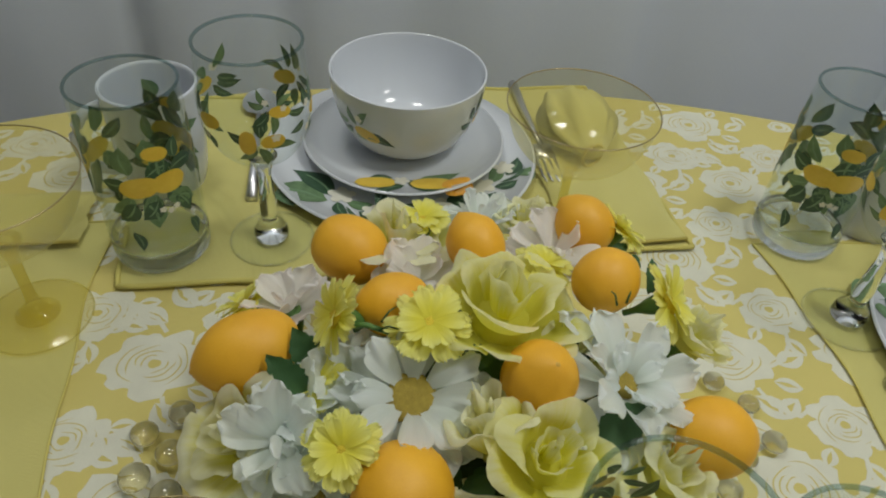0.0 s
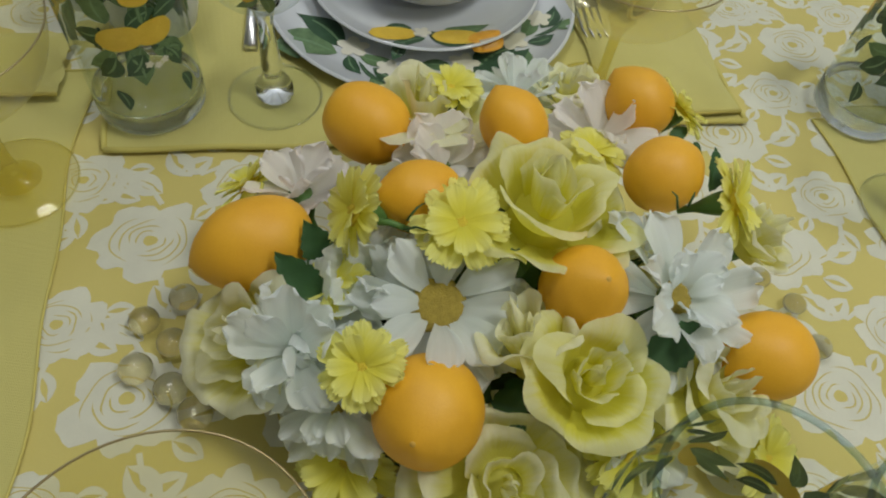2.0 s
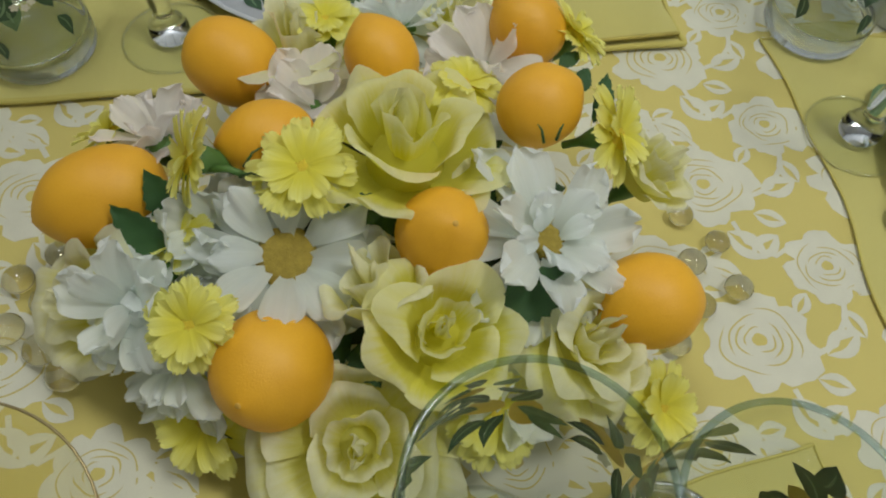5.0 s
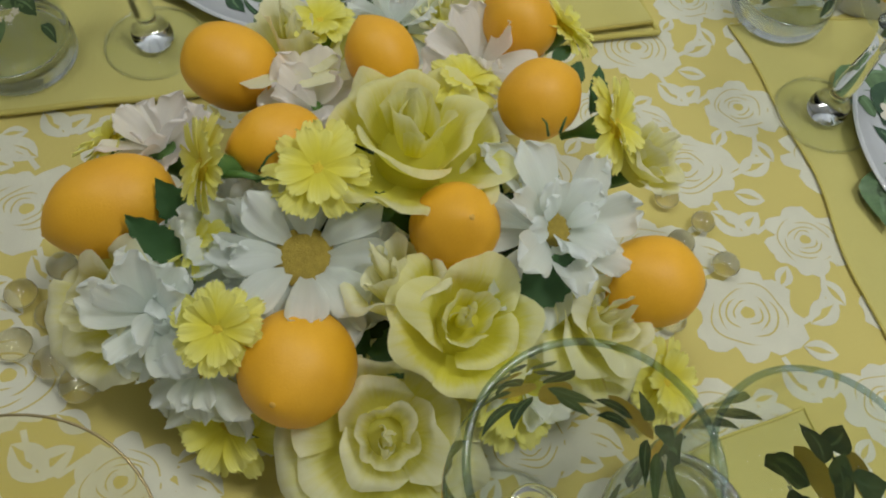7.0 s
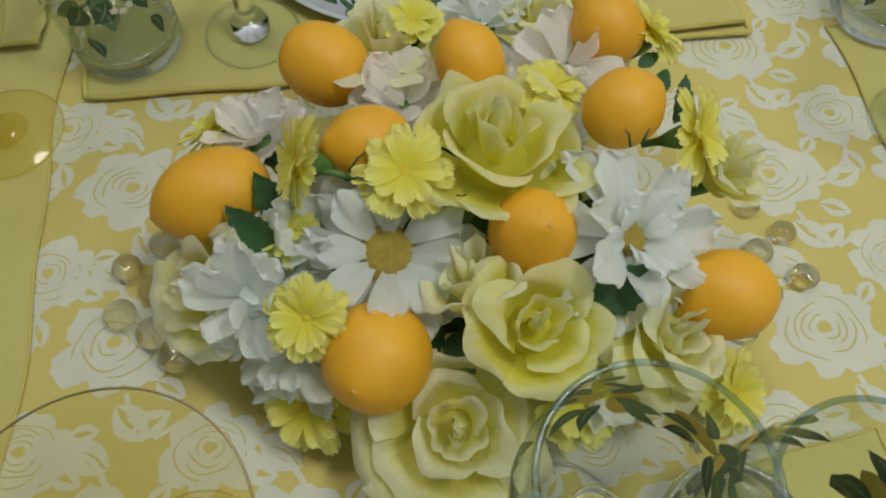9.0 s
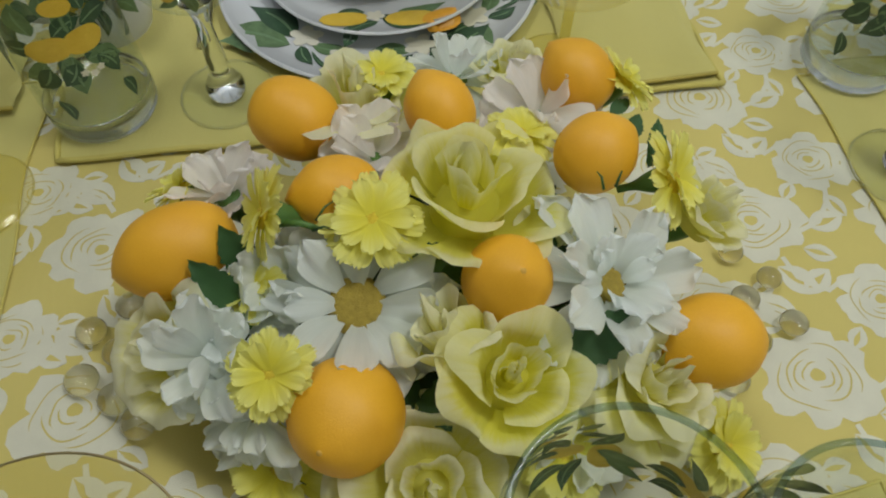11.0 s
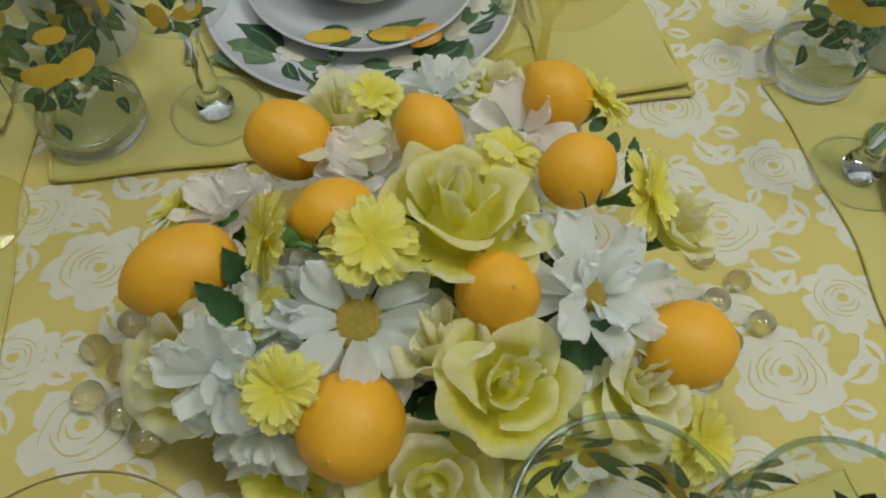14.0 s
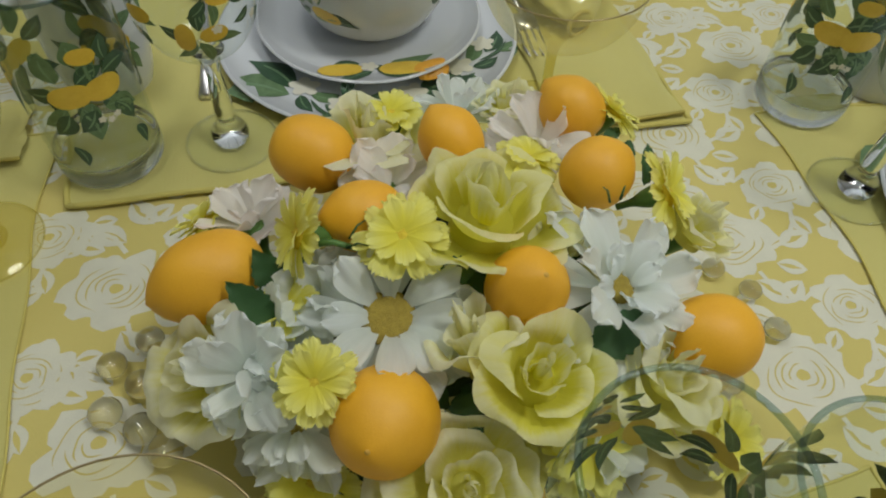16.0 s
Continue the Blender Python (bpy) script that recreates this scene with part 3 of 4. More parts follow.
def wine_glass(at, face, label, seed):
    rng = random.Random(seed)
    g = thing("wine_glass", pose(*at), label, "glass", "lemon wine glasses")
    bowl = smooth_profile([(0.004, 0.086), (0.018, 0.089), (0.032, 0.102), (0.0398, 0.122), (0.0412, 0.142), (0.0400, 0.163), (0.0384, 0.186)], 5)
    part("glass_bowl", revolve(bowl), THIN, g)
    part("rim", torus(0.0380, 0.0013, 0.1862), THIN_RIM, g, "clear rounded rim, tinted for its dark refraction")
    stem = smooth_profile([(0.0, 0.0015), (0.0125, 0.0025), (0.0145, 0.009), (0.0125, 0.016), (0.008, 0.020), (0.0065, 0.024), (0.0075, 0.035), (0.0062, 0.055), (0.0055, 0.07), (0.0085, 0.083), (0.012, 0.0885), (0.004, 0.0865), (0.0, 0.0864)], 4)
    part("stem", revolve(stem, 24), SOLID, g, "clear glass stem with a round knop")
    part("foot", revolve([(0.012, 0.0035), (0.03, 0.0022), (0.0352, 0.0019)]), THIN, g)
    part("foot_edge", torus(0.0352, 0.0008, 0.0011), SOLID, g)
    for k, (dt, z) in enumerate(((0.0, 0.126), (0.25, 0.151), (-1.15, 0.136), (1.15, 0.136), (2.3, 0.140), (-2.3, 0.140))):
        sprig(g, on_side(bowl, face + dt, z), rng, 0.9 if z < 0.15 else 0.65, 1 + (k == 0), 7, 2)
    return g


def coupe(at, label):
    g = thing("coupe_glass", pose(*at), label, "glass", "yellow coupe glasses")
    bowl = smooth_profile([(0.005, 0.078), (0.025, 0.080), (0.044, 0.090), (0.056, 0.108), (0.0620, 0.131)], 6)
    part("glass_bowl", revolve(bowl, 56), THIN_YELLOW, g, "pale yellow tinted bowl")
    part("rim", torus(0.0620, 0.00055, 0.1312), GOLD, g, "thin gold rim line")
    part("stem", revolve(smooth_profile([(0.016, 0.0045), (0.008, 0.010), (0.0045, 0.022), (0.004, 0.045), (0.005, 0.065), (0.011, 0.0775)], 4), 24), YELLOW_STEM, g)
    part("foot", revolve(smooth_profile([(0.002, 0.009), (0.016, 0.0065), (0.03, 0.004), (0.0385, 0.0015)], 4)), THIN_YELLOW, g)
    part("foot_edge", torus(0.0385, 0.0007, 0.001), THIN_YELLOW, g)
    return g


MATZ = 0.0022
tumbler((-0.2105, 0.2445, 0.0048), -1.15, "clear glass tumbler painted with lemons and leaves, on the placemat", 1)
tumbler((0.367, 0.2240, MATZ), -2.1, "clear glass tumbler painted with lemons, near the mat's corner", 2)
tumbler((0.1400, -0.1388, MATZ), 2.0, "clear glass tumbler painted with lemons, beside a wine glass", 3)
wine_glass((-0.1205, 0.2475, 0.0048), -1.45, "clear stemmed wine glass painted with lemons, by the plates", 4)
wine_glass((0.358, 0.117, MATZ), -2.6, "clear stemmed wine glass painted with lemons, by a tumbler", 5)
wine_glass((0.0540, -0.1258, MATZ), 1.5, "clear stemmed wine glass painted with lemons, before the flowers", 6)
coupe((0.136, 0.243, 0.0048), "yellow-tinted coupe glass with a gold rim, by the plates")
coupe((-0.2915, 0.171, MATZ), "yellow-tinted coupe glass with a gold rim, on the mat")
coupe((-0.1437, -0.1240, 0.001), "yellow-tinted coupe glass with a gold rim, before the flowers")


# ---- china ----
def plate(at, R, label, name, group, spots, size):
    p = thing(name, pose(*at), label, "plate", group)
    k = R / 0.135
    top = [(0.0, 0.0055), (0.075 * k, 0.0058), (0.090 * k, 0.0075), (0.110 * k, 0.0098), (0.1335 * k, 0.0130)]
    full = smooth_profile([(0.0, 0.002), (0.07 * k, 0.002), (0.074 * k, 0.0), (0.079 * k, 0.002), (0.108 * k, 0.0070), (0.134 * k, 0.0110), (0.1352 * k, 0.0126), (0.1335 * k, 0.0133)], 4)
    full += [(r, z) for r, z in reversed(top)]
    part("dish", revolve(full, 72), CHINA, p, "white glazed china")
    for th, kind, ds, dh, a, L, W in spots:
        f = on_plate(top, 0.108 * k, th)
        make = decal_fruit if kind in (2, 4) else decal_leaf
        if kind == 9:
            g = decal_blossom(lambda s, h: f(s, h, 0.0008), ds, dh, a, L * size, W * size, 3)
        else:
            g = make(lambda s, h: f(s, h, 0.0003 + 0.00015 * kind), ds, dh, a, L * size, W * size, kind)
        part("painted_blossom" if kind == 9 else "painted_fruit" if kind in (2, 4) else "painted_leaf", g, PAINTS, p)
    return p


BZ = 0.0048
# angle on the rim, kind of motif, offset along and across, its turn, length and half width
SPRAY = [(0.0, 0, 0.008, 0.004, 0.4, 0.046, 0.012), (0.0, 1, 0.010, -0.006, -0.15, 0.042, 0.010), (0.0, 1, 0.0, 0.0, 2.6, 0.020, 0.005),
         (0.0, 0, -0.006, -0.006, 3.6, 0.024, 0.006), (0.0, 1, -0.010, 0.0, 2.9, 0.030, 0.0018), (0.0, 9, 0.004, -0.012, 0.3, 0.011, 0.003),
         (0.0, 1, -0.024, 0.0, 3.3, 0.026, 0.006), (0.0, 0, -0.030, 0.008, 2.7, 0.020, 0.005), (0.0, 9, -0.034, -0.008, 0.0, 0.009, 0.0028)]


def spray(theta, flip=1):
    return [(theta, k, ds * flip, dh, a if flip > 0 else math.pi - a, L, W) for _, k, ds, dh, a, L, W in SPRAY]


FRUIT = [(0.0, 2, 0.030, 0.0, 0.1, 0.034, 0.0085), (0.0, 2, -0.022, 0.002, -0.05, 0.036, 0.0095), (0.0, 4, -0.046, 0.004, 0.3, 0.028, 0.0085),
         (0.0, 1, 0.0, -0.006, 2.5, 0.026, 0.006), (0.0, 1, 0.004, 0.004, 0.6, 0.024, 0.005), (0.0, 0, -0.012, -0.010, 3.3, 0.034, 0.006), (0.0, 1, 0.014, -0.010, 0.2, 0.022, 0.005),
         (0.0, 1, -0.004, 0.010, 3.4, 0.030, 0.006), (0.0, 9, 0.006, -0.004, 0.5, 0.007, 0.002), (0.0, 1, 0.018, 0.010, 0.9, 0.018, 0.005)]


def fruit(theta):
    return [(theta, k, -ds, dh, math.pi - a, L, W) for _, k, ds, dh, a, L, W in FRUIT]


plate((0.005, 0.366, BZ), 0.135, "white china dinner plate painted with lemon leaves", "dinner_plate", "dinner plates",
      spray(-2.25, -1) + spray(-1.35, 1) + spray(-0.7, -1) + spray(1.4, 1), 1.3)
plate((0.007, 0.371, BZ + 0.0122), 0.100, "white china salad plate with lemons, on the dinner plate", "salad_plate", "salad plates",
      fruit(-1.62) + spray(1.6), 1.15)
plate((0.497, 0.055, MATZ), 0.135, "white china dinner plate painted with leaves, on its mat", "dinner_plate", "dinner plates",
      spray(3.0) + spray(2.2) + spray(-2.3), 1.3)


def bowl(at, label):
    b = thing("cereal_bowl", pose(*at), label, "bowl")
    out = smooth_profile([(0.0, 0.004), (0.030, 0.003), (0.032, 0.0), (0.0355, 0.003), (0.053, 0.014), (0.0665, 0.038), (0.0730, 0.064), (0.0745, 0.0790), (0.0738, 0.0803), (0.0725, 0.0790),
                          (0.0705, 0.064), (0.0640, 0.040), (0.050, 0.018), (0.028, 0.009), (0.0, 0.008)], 5)
    part("china_wall", revolve(out, 64), CHINA, b, "white glazed china")
    side = [(0.053, 0.014), (0.0668, 0.038), (0.0732, 0.064), (0.0747, 0.0790)]
    rng = random.Random(21)
    for th in (-2.40, -0.50, 1.2, 2.6):
        sprig(b, on_side(side, th, 0.044), rng, 1.1, 1, 8, 1)
    return b


bowl((0.009, 0.371, BZ + 0.0122 + 0.0045), "white china bowl painted with lemons, on the salad plate")


def mug(at, handle, label, seed):
    g = thing("mug", pose(*at), label, "mug", "white mugs")
    out = [(0.030, 0.0), (0.034, 0.001), (0.0385, 0.02), (0.0405, 0.05), (0.0412, 0.096)]
    prof = smooth_profile([(0.0, 0.003)] + out + [(0.0405, 0.0985), (0.0385, 0.097), (0.0375, 0.05), (0.035, 0.015), (0.0, 0.007)], 4)
    part("china_wall", revolve(prof, 48), CHINA, g, "white glazed china")
    pts = []
    for k in range(13):
        t = math.pi * (k / 12 - 0.5)
        pts.append(((0.038 + 0.030 * math.cos(t)) * math.cos(handle), (0.038 + 0.030 * math.cos(t)) * math.sin(handle), 0.051 + 0.034 * math.sin(t)))
    part("handle", tube(pts, 0.005, 10), CHINA, g)
    rng = random.Random(seed)
    sprig(g, on_side(out, -1.3, 0.055), rng, 1.3, 2, 7, 2)
    part("painted_leaf", decal_leaf(lambda s, h, f=on_side(out, 1.5, 0.07): f(s, h, 0.0004), 0, 0, 1.3, 0.024, 0.008, 0), PAINTS, g)
    inner = [(0.035, 0.015), (0.0375, 0.05), (0.0382, 0.097)]
    part("painted_leaf", decal_leaf(lambda s, h, f=on_side(inner, 1.75, 0.064): f(s, h, -0.0008), 0, 0, 1.2, 0.022, 0.0075, 0), PAINTS, g)
    return g


mug((-0.220, 0.342, BZ), 3.40, "white china mug with a painted leaf, behind a tumbler", 31)
mug((0.452, 0.240, MATZ), 1.4, "white china mug behind a tumbler on the mat", 32)


# ---- cutlery and napkins ----
def fork(at, turn, label):
    g = thing("fork", pose(*at, 0, 0, turn), label, "fork", "forks")
    part("handle", tube([(0, -0.10, 0.003), (0, -0.05, 0.003), (0, 0.0, 0.006), (0, 0.035, 0.008)], [0.006, 0.005, 0.003, 0.0028], 8), STEEL, g)
    part("head", box(-0.011, 0.011, 0.034, 0.058, 0.006, 0.0085), STEEL, g)
    for k in range(4):
        x = -0.0095 + 0.0063 * k
        part("tine", tube([(x, 0.057, 0.0072), (x, 0.085, 0.0055), (x, 0.10, 0.009)], [0.0015, 0.0013, 0.0007], 6), STEEL, g)
    return g


def spoon(at, turn, label):
    g = thing("spoon", pose(*at, 0, 0, turn), label, "spoon")
    part("handle", tube([(0, -0.11, 0.003), (0, -0.05, 0.003), (0, 0.0, 0.007), (0, 0.03, 0.006)], [0.006, 0.0045, 0.003, 0.003], 8), STEEL, g)
    V, F = [], []
    for j in range(9):
        for i in range(9):
            u, v = j / 8, i / 4 - 1
            w = 0.0185 * math.sqrt(max(0, 1 - (2 * u - 1) ** 2)) * (1.1 - 0.2 * u)
            V.append(Vector((v * w, 0.03 + 0.056 * u, 0.0065 - 0.005 * (1 - v * v) * math.sin(math.pi * u))))
    F = [(j * 9 + i, j * 9 + i + 1, (j + 1) * 9 + i + 1, (j + 1) * 9 + i) for j in range(8) for i in range(8)]
    part("bowl", (V, F), STEEL, g)
    return g


spoon((-0.141, 0.410, BZ), 0, "steel spoon lying beside the dinner plate on the placemat")
fork((0.152, 0.405, BZ), 180, "steel fork lying beside the dinner plate on the placemat")


def napkin(at, w, d, turn, label, puff, seed):
    """A folded cloth napkin: stacked soft layers with a puffed pull-through."""
    rng = random.Random(seed)
    g = thing("napkin", pose(*at, 0, 0, turn), label, "napkin", "napkins")
    for k in range(3):
        V, F = [], []
        n = 20
        sx, sy = 1 - 0.03 * k, 1 - 0.04 * k
        ph = rng.uniform(0, 6)
        for j in range(n + 1):
            for i in range(n + 1):
                u, v = i / n - 0.5, j / n - 0.5
                e = (1 - (2 * abs(u)) ** 8) * (1 - (2 * abs(v)) ** 8)
                V.append(Vector((u * w * sx + 0.002 * math.sin(v * 12 + ph), v * d * sy, 0.001 + (0.0016 * k + 0.0012) * e + 0.0012 * math.sin(u * 11 + ph) * e + 0.0004 * k)))
        F = [(j * (n + 1) + i, j * (n + 1) + i + 1, (j + 1) * (n + 1) + i + 1, (j + 1) * (n + 1) + i) for j in range(n) for i in range(n)]
        part("fold", (V, F), MAT_CLOTH, g)
    part("hem", tube([(-w / 2, -d / 2, 0.0022), (0, -d / 2 - 0.001, 0.003), (w / 2, -d / 2, 0.0022)], 0.0016, 6), RINGWOOD, g, "tan stitched edge")
    if puff:
        part("ring", torus(0.012, 0.0022, 0.0, 32, 8), RINGWOOD, g, "tan napkin ring").matrix_local = pose(0.0, 0.02, 0.018, 90, 0, 20)
        V, F = [], []
        n, m = 24, 18
        for j in range(m + 1):
            v = j / m
            for i in range(n):
                a = 2 * math.pi * i / n
                r = 0.010 + 0.024 * math.sin(math.pi * min(1, v * 0.75 + 0.02)) * (1 + 0.34 * math.sin(7 * a + 3 * v) + 0.12 * math.sin(3 * a - 5 * v))
                V.append(Vector((r * math.cos(a) * 1.1, 0.02 + 0.085 * v, 0.020 + 0.012 * v + r * math.sin(a) * 0.6)))
        F = [(j * n + i, j * n + (i + 1) % n, (j + 1) * n + (i + 1) % n, (j + 1) * n + i) for j in range(m) for i in range(n)]
        F += [tuple(range(n))[::-1], tuple(range(m * n, (m + 1) * n))]
        part("pulled_fold", (V, F), MAT_CLOTH, g, "gathered puff of yellow cloth")
    return g


napkin((0.1960, 0.312, 0.0062), 0.112, 0.19, 2.5, "folded pale yellow cloth napkin, gathered in a ring", True, 41)
napkin((-0.345, 0.285, 0.0056), 0.13, 0.07, 0, "folded pale yellow cloth napkin with a tan edge, on the mat", False, 42)

# ---- pearl beads ----


def bead(x, y, s, label):
    prof = smooth_profile([(0.0, 0.0), (0.006, 0.0004), (0.0098, 0.0052), (0.0092, 0.0100), (0.005, 0.0140), (0.0, 0.0150)], 4)
    ob = part("pearl_bead", revolve(prof, 24), PEARL)
    ob.matrix_world = pose(x, y, 0.0007, 0, 0, 37 * s) @ Matrix.Diagonal((0.92 * s, 0.92 * s, 0.92 * s, 1))
    return tagged(ob, label, "bead", "pearl beads")


for bx, by, bs in ((-0.196, 0.055, 1.0), (-0.178, 0.039, 1.0), (-0.197, 0.023, 1.08), (-0.176, 0.009, 1.08), (-0.161, -0.007, 1.12),
                   (-0.174, 0.070, 0.98), (-0.158, 0.024, 1.0), (-0.158, 0.055, 0.95)):
    bead(bx, by, bs, "round translucent pearl glass bead lying on the lace")
for bx, by, bs in ((0.212, 0.062, 0.88), (0.230, 0.040, 0.85), (0.209, 0.027, 0.98), (0.233, 0.007, 0.95), (0.207, -0.002, 0.9), (0.185, -0.024, 0.9)):
    bead(bx, by, bs, "small translucent pearl glass bead lying on the lace")

# ---- the flower arrangement ----
arr = thing("flower_arrangement", pose(0, 0, 0.0007), "silk centrepiece of yellow roses, white daisies and artificial lemons", "centrepiece")


def petal_geo(L, W, rise0, rise1, cup=0.3, ruffle=0.0, notch=0.0, teeth=0.0, shape=0.8, nu=10, nv=8, rng=random, twist=0.0, base=0.25, peak=0.62, blunt=0.12, rounding=0.06):
    """A petal from the origin outwards along y; rise: the angle above the flower's plane at its root and tip, in degrees."""
    V, F = [], []
    ph = rng.uniform(0, 6.28)
    cx = cz = 0.0
    rows = []
    us = [1 - (1 - j / nu) ** 1.6 for j in range(nu + 1)]
    for j, u in enumerate(us):
        rows.append((cx, cz))
        step = L * ((us[j + 1] if j < nu else 1) - u)
        a = radians(rise0 + (rise1 - rise0) * u)
        cx += step * math.cos(a)
        cz += step * math.sin(a)
    for j, u in enumerate(us):
        a = radians(rise0 + (rise1 - rise0) * u)
        if u < peak:
            q = u / peak
            w = W * (base + (1 - base) * math.sin(q * math.pi / 2) ** shape)
        else:
            q = (u - peak) / (1 - peak)
            w = W * (blunt + (1 - blunt) * math.sqrt(max(0.0, 1 - q ** 2.2)))
        for i in range(nv + 1):
            v = 2 * i / nv - 1
            tip = u ** 5
            back = tip * L * (notch * (0.5 + 0.5 * math.cos(v * 6.3 + 0.5 * math.sin(ph))) + teeth * (0.5 + 0.5 * math.cos(v * 9.4)) + rounding * v * v)
            y0, z0 = rows[j]
            lift = cup * w * v * v + ruffle * (u * u * math.sin(v * 4 + ph) + 0.4 * u ** 3 * math.sin(v * 10 + 2.3 * ph)) * L
            y = y0 - back * math.cos(a) - lift * math.sin(a)
            z = z0 - back * math.sin(a) + lift * math.cos(a)
            V.append(Vector((v * w + twist * u * u * L, y, z)))
    for j in range(nu):
        for i in range(nv):
            b = j * (nv + 1) + i
            F.append((b, b + 1, b + nv + 2, b + nv + 1))
    return V, F, [(2 * i / nv - 1, u) for u in us for i in range(nv + 1)]


def wrap_petal(r0, r1, h, span, lip, droop, bulge=0.7, rng=random, nu=11, nv=14):
    """A rose petal wrapped round the flower's axis as part of a cup, with a rolled and rippled upper edge; the flower's radius is 1."""
    V, F, U = [], [], []
    p1, p2, p3 = (rng.uniform(0, 6.28) for _ in range(3))
    lean = rng.uniform(-0.06, 0.06)
    for j in range(nu + 1):
        u = 1 - (1 - j / nu) ** 1.5
        for i in range(nv + 1):
            v = 2 * i / nv - 1
            ue = u * (1 - 0.20 * abs(v) ** 3 + 0.02 * (1 - abs(v)) ** 2 + 0.025 * math.sin(3.3 * v + p1) + lean * v)
            ang = span * v * (0.85 + 0.15 * min(1.0, ue / 0.5))
            c = max(0.0, ue - 0.74) / 0.26
            r = r0 + (r1 - r0) * math.sin(min(1.05, ue) * math.pi / 2) ** bulge
            r += lip * c * c * (1 + 0.5 * math.sin(2.2 * v + p2)) + 0.10 * r1 * abs(v) ** 3 * ue
            r += ue * ue * (0.042 * math.sin(4.6 * v + p3) + 0.016 * math.sin(9.5 * v + p1))
            z = h * ue - droop * ue ** 3 - lip * 0.55 * c ** 3 + ue * ue * (0.036 * math.sin(5.4 * v + p2) + 0.014 * math.sin(11 * v + p3))
            V.append(Vector((r * math.sin(ang), r * math.cos(ang), z)))
            U.append((v, u))
    for j in range(nu):
        for i in range(nv):
            b = j * (nv + 1) + i
            F.append((b, b + 1, b + nv + 2, b + nv + 1))
    return V, F, U


def dome(r, h, n=20, rings=6, rough=0.0, rng=random):
    V, F = [Vector((0, 0, h))], []
    for j in range(1, rings + 1):
        t = j / rings * math.pi / 2
        for k in range(n):
            a = 2 * math.pi * k / n
            q = 1 + rng.uniform(-rough, rough)
            V.append(Vector((r * math.sin(t) * math.cos(a) * q, r * math.sin(t) * math.sin(a) * q, h * math.cos(t) * q)))
    F += [(0, 1 + k, 1 + (k + 1) % n) for k in range(n)]
    for j in range(rings - 1):
        for k in range(n):
            a, b = 1 + j * n + k, 1 + j * n + (k + 1) % n
            F.append((a, a + n, b + n, b))
    return V, F


def calyx(r, depth):
    """Green cup and stem end under a flower."""
    return revolve(smooth_profile([(0.0, 0.0), (r, -0.001), (r * 0.8, -depth * 0.4), (r * 0.35, -depth * 0.7), (r * 0.3, -depth)], 3), 12)


PETAL_MESHES = {}


def petal_mesh(key, variant, make, mat):
    k = (key, variant)
    if k not in PETAL_MESHES:
        g = make(random.Random(hash_of(key) + variant * 17))
        me = bpy.data.meshes.new("petal")
        me.from_pydata([tuple(v) for v in g[0]], [], g[1])
        me.materials.append(mat)
        me.polygons.foreach_set("use_smooth", [True] * len(me.polygons))
        layer = me.uv_layers.new(name="petal")
        for loop in me.loops:
            layer.data[loop.index].uv = g[2][loop.vertex_index]
        PETAL_MESHES[k] = me
    return PETAL_MESHES[k]


def hash_of(s):
    return sum((i + 1) * ord(c) for i, c in enumerate(s))


def add_petal(me, parent, m, name="petal"):
    ob = new(name, me)
    ob.parent = parent
    ob.matrix_local = m
    return ob


def white_flower(at, normal, R, mat=WHITE, seed=1, spin=0, kind="open", droop=0.0, label="white silk daisy with rounded petals"):
    """Rings of broad, rounded, rippled petals; open round a fuzzy centre, full with small curled inner petals, or closed like a cup."""
    rng = random.Random(seed)
    fl = part("white_daisy", calyx(0.008, 0.03), STEM, arr, label)
    fl.matrix_local = aim(at, normal, spin)
    k = R / 0.047
    # petals in the ring, length, half width, rise at the root and the tip, height, start
    rings = {"open": ((10, 0.0380, 0.0114, 10, -14, -0.003, 0.0090), (8, 0.0320, 0.0104, 40, -6, 0.001, 0.0090)),
             "full": ((10, 0.0410, 0.0108, 10, -12, -0.004, 0.008), (7, 0.0360, 0.0108, 32, 4, 0.000, 0.0075), (5, 0.0230, 0.0078, 58, 24, 0.003, 0.006), (3, 0.0170, 0.0055, 78, 30, 0.004, 0.005)),
             "cup": ((6, 0.0430, 0.0170, 16, 6, -0.004, 0.003), (5, 0.0420, 0.0150, 42, 36, 0.0, 0.004), (3, 0.0380, 0.0115, 66, 62, 0.002, 0.004))}[kind]
    for layer, (n, L, W, r0, r1, z, start) in enumerate(rings):
        for i in range(n):
            me = petal_mesh("white%s%d%s" % (mat.name, layer, kind), rng.randrange(6), lambda r, L=L, W=W, r0=r0, r1=r1: petal_geo(
                L, W * r.uniform(0.88, 1.10), r0 + r.uniform(-8, 10), r1 + r.uniform(-22, 22), r.uniform(0.0, 0.40), r.uniform(0.05, 0.10), r.uniform(0.02, 0.10), 0, 1.1, 14, 14,
                rng=r, twist=r.uniform(-0.12, 0.12), base=0.22, peak=0.74, blunt=0.46 if kind == "cup" else 0.36, rounding=0.12), mat)
            a = 360 * (i + 0.5 * layer) / n + rng.uniform(-9, 9)
            add_petal(me, fl, pose(0, 0, z * k, rng.uniform(-7, 7) - droop, rng.uniform(-18, 18), a) @ Matrix.Scale(k * rng.uniform(0.84, 1.08), 4) @ pose(0, start, 0))
    if kind != "cup":
        part("flower_centre", dome((0.0085 if kind == "full" else 0.0135) * k, 0.0045 * k, 30, 9, 0.08, rng), CENTRE, fl, "fuzzy brown-yellow centre")
    return fl


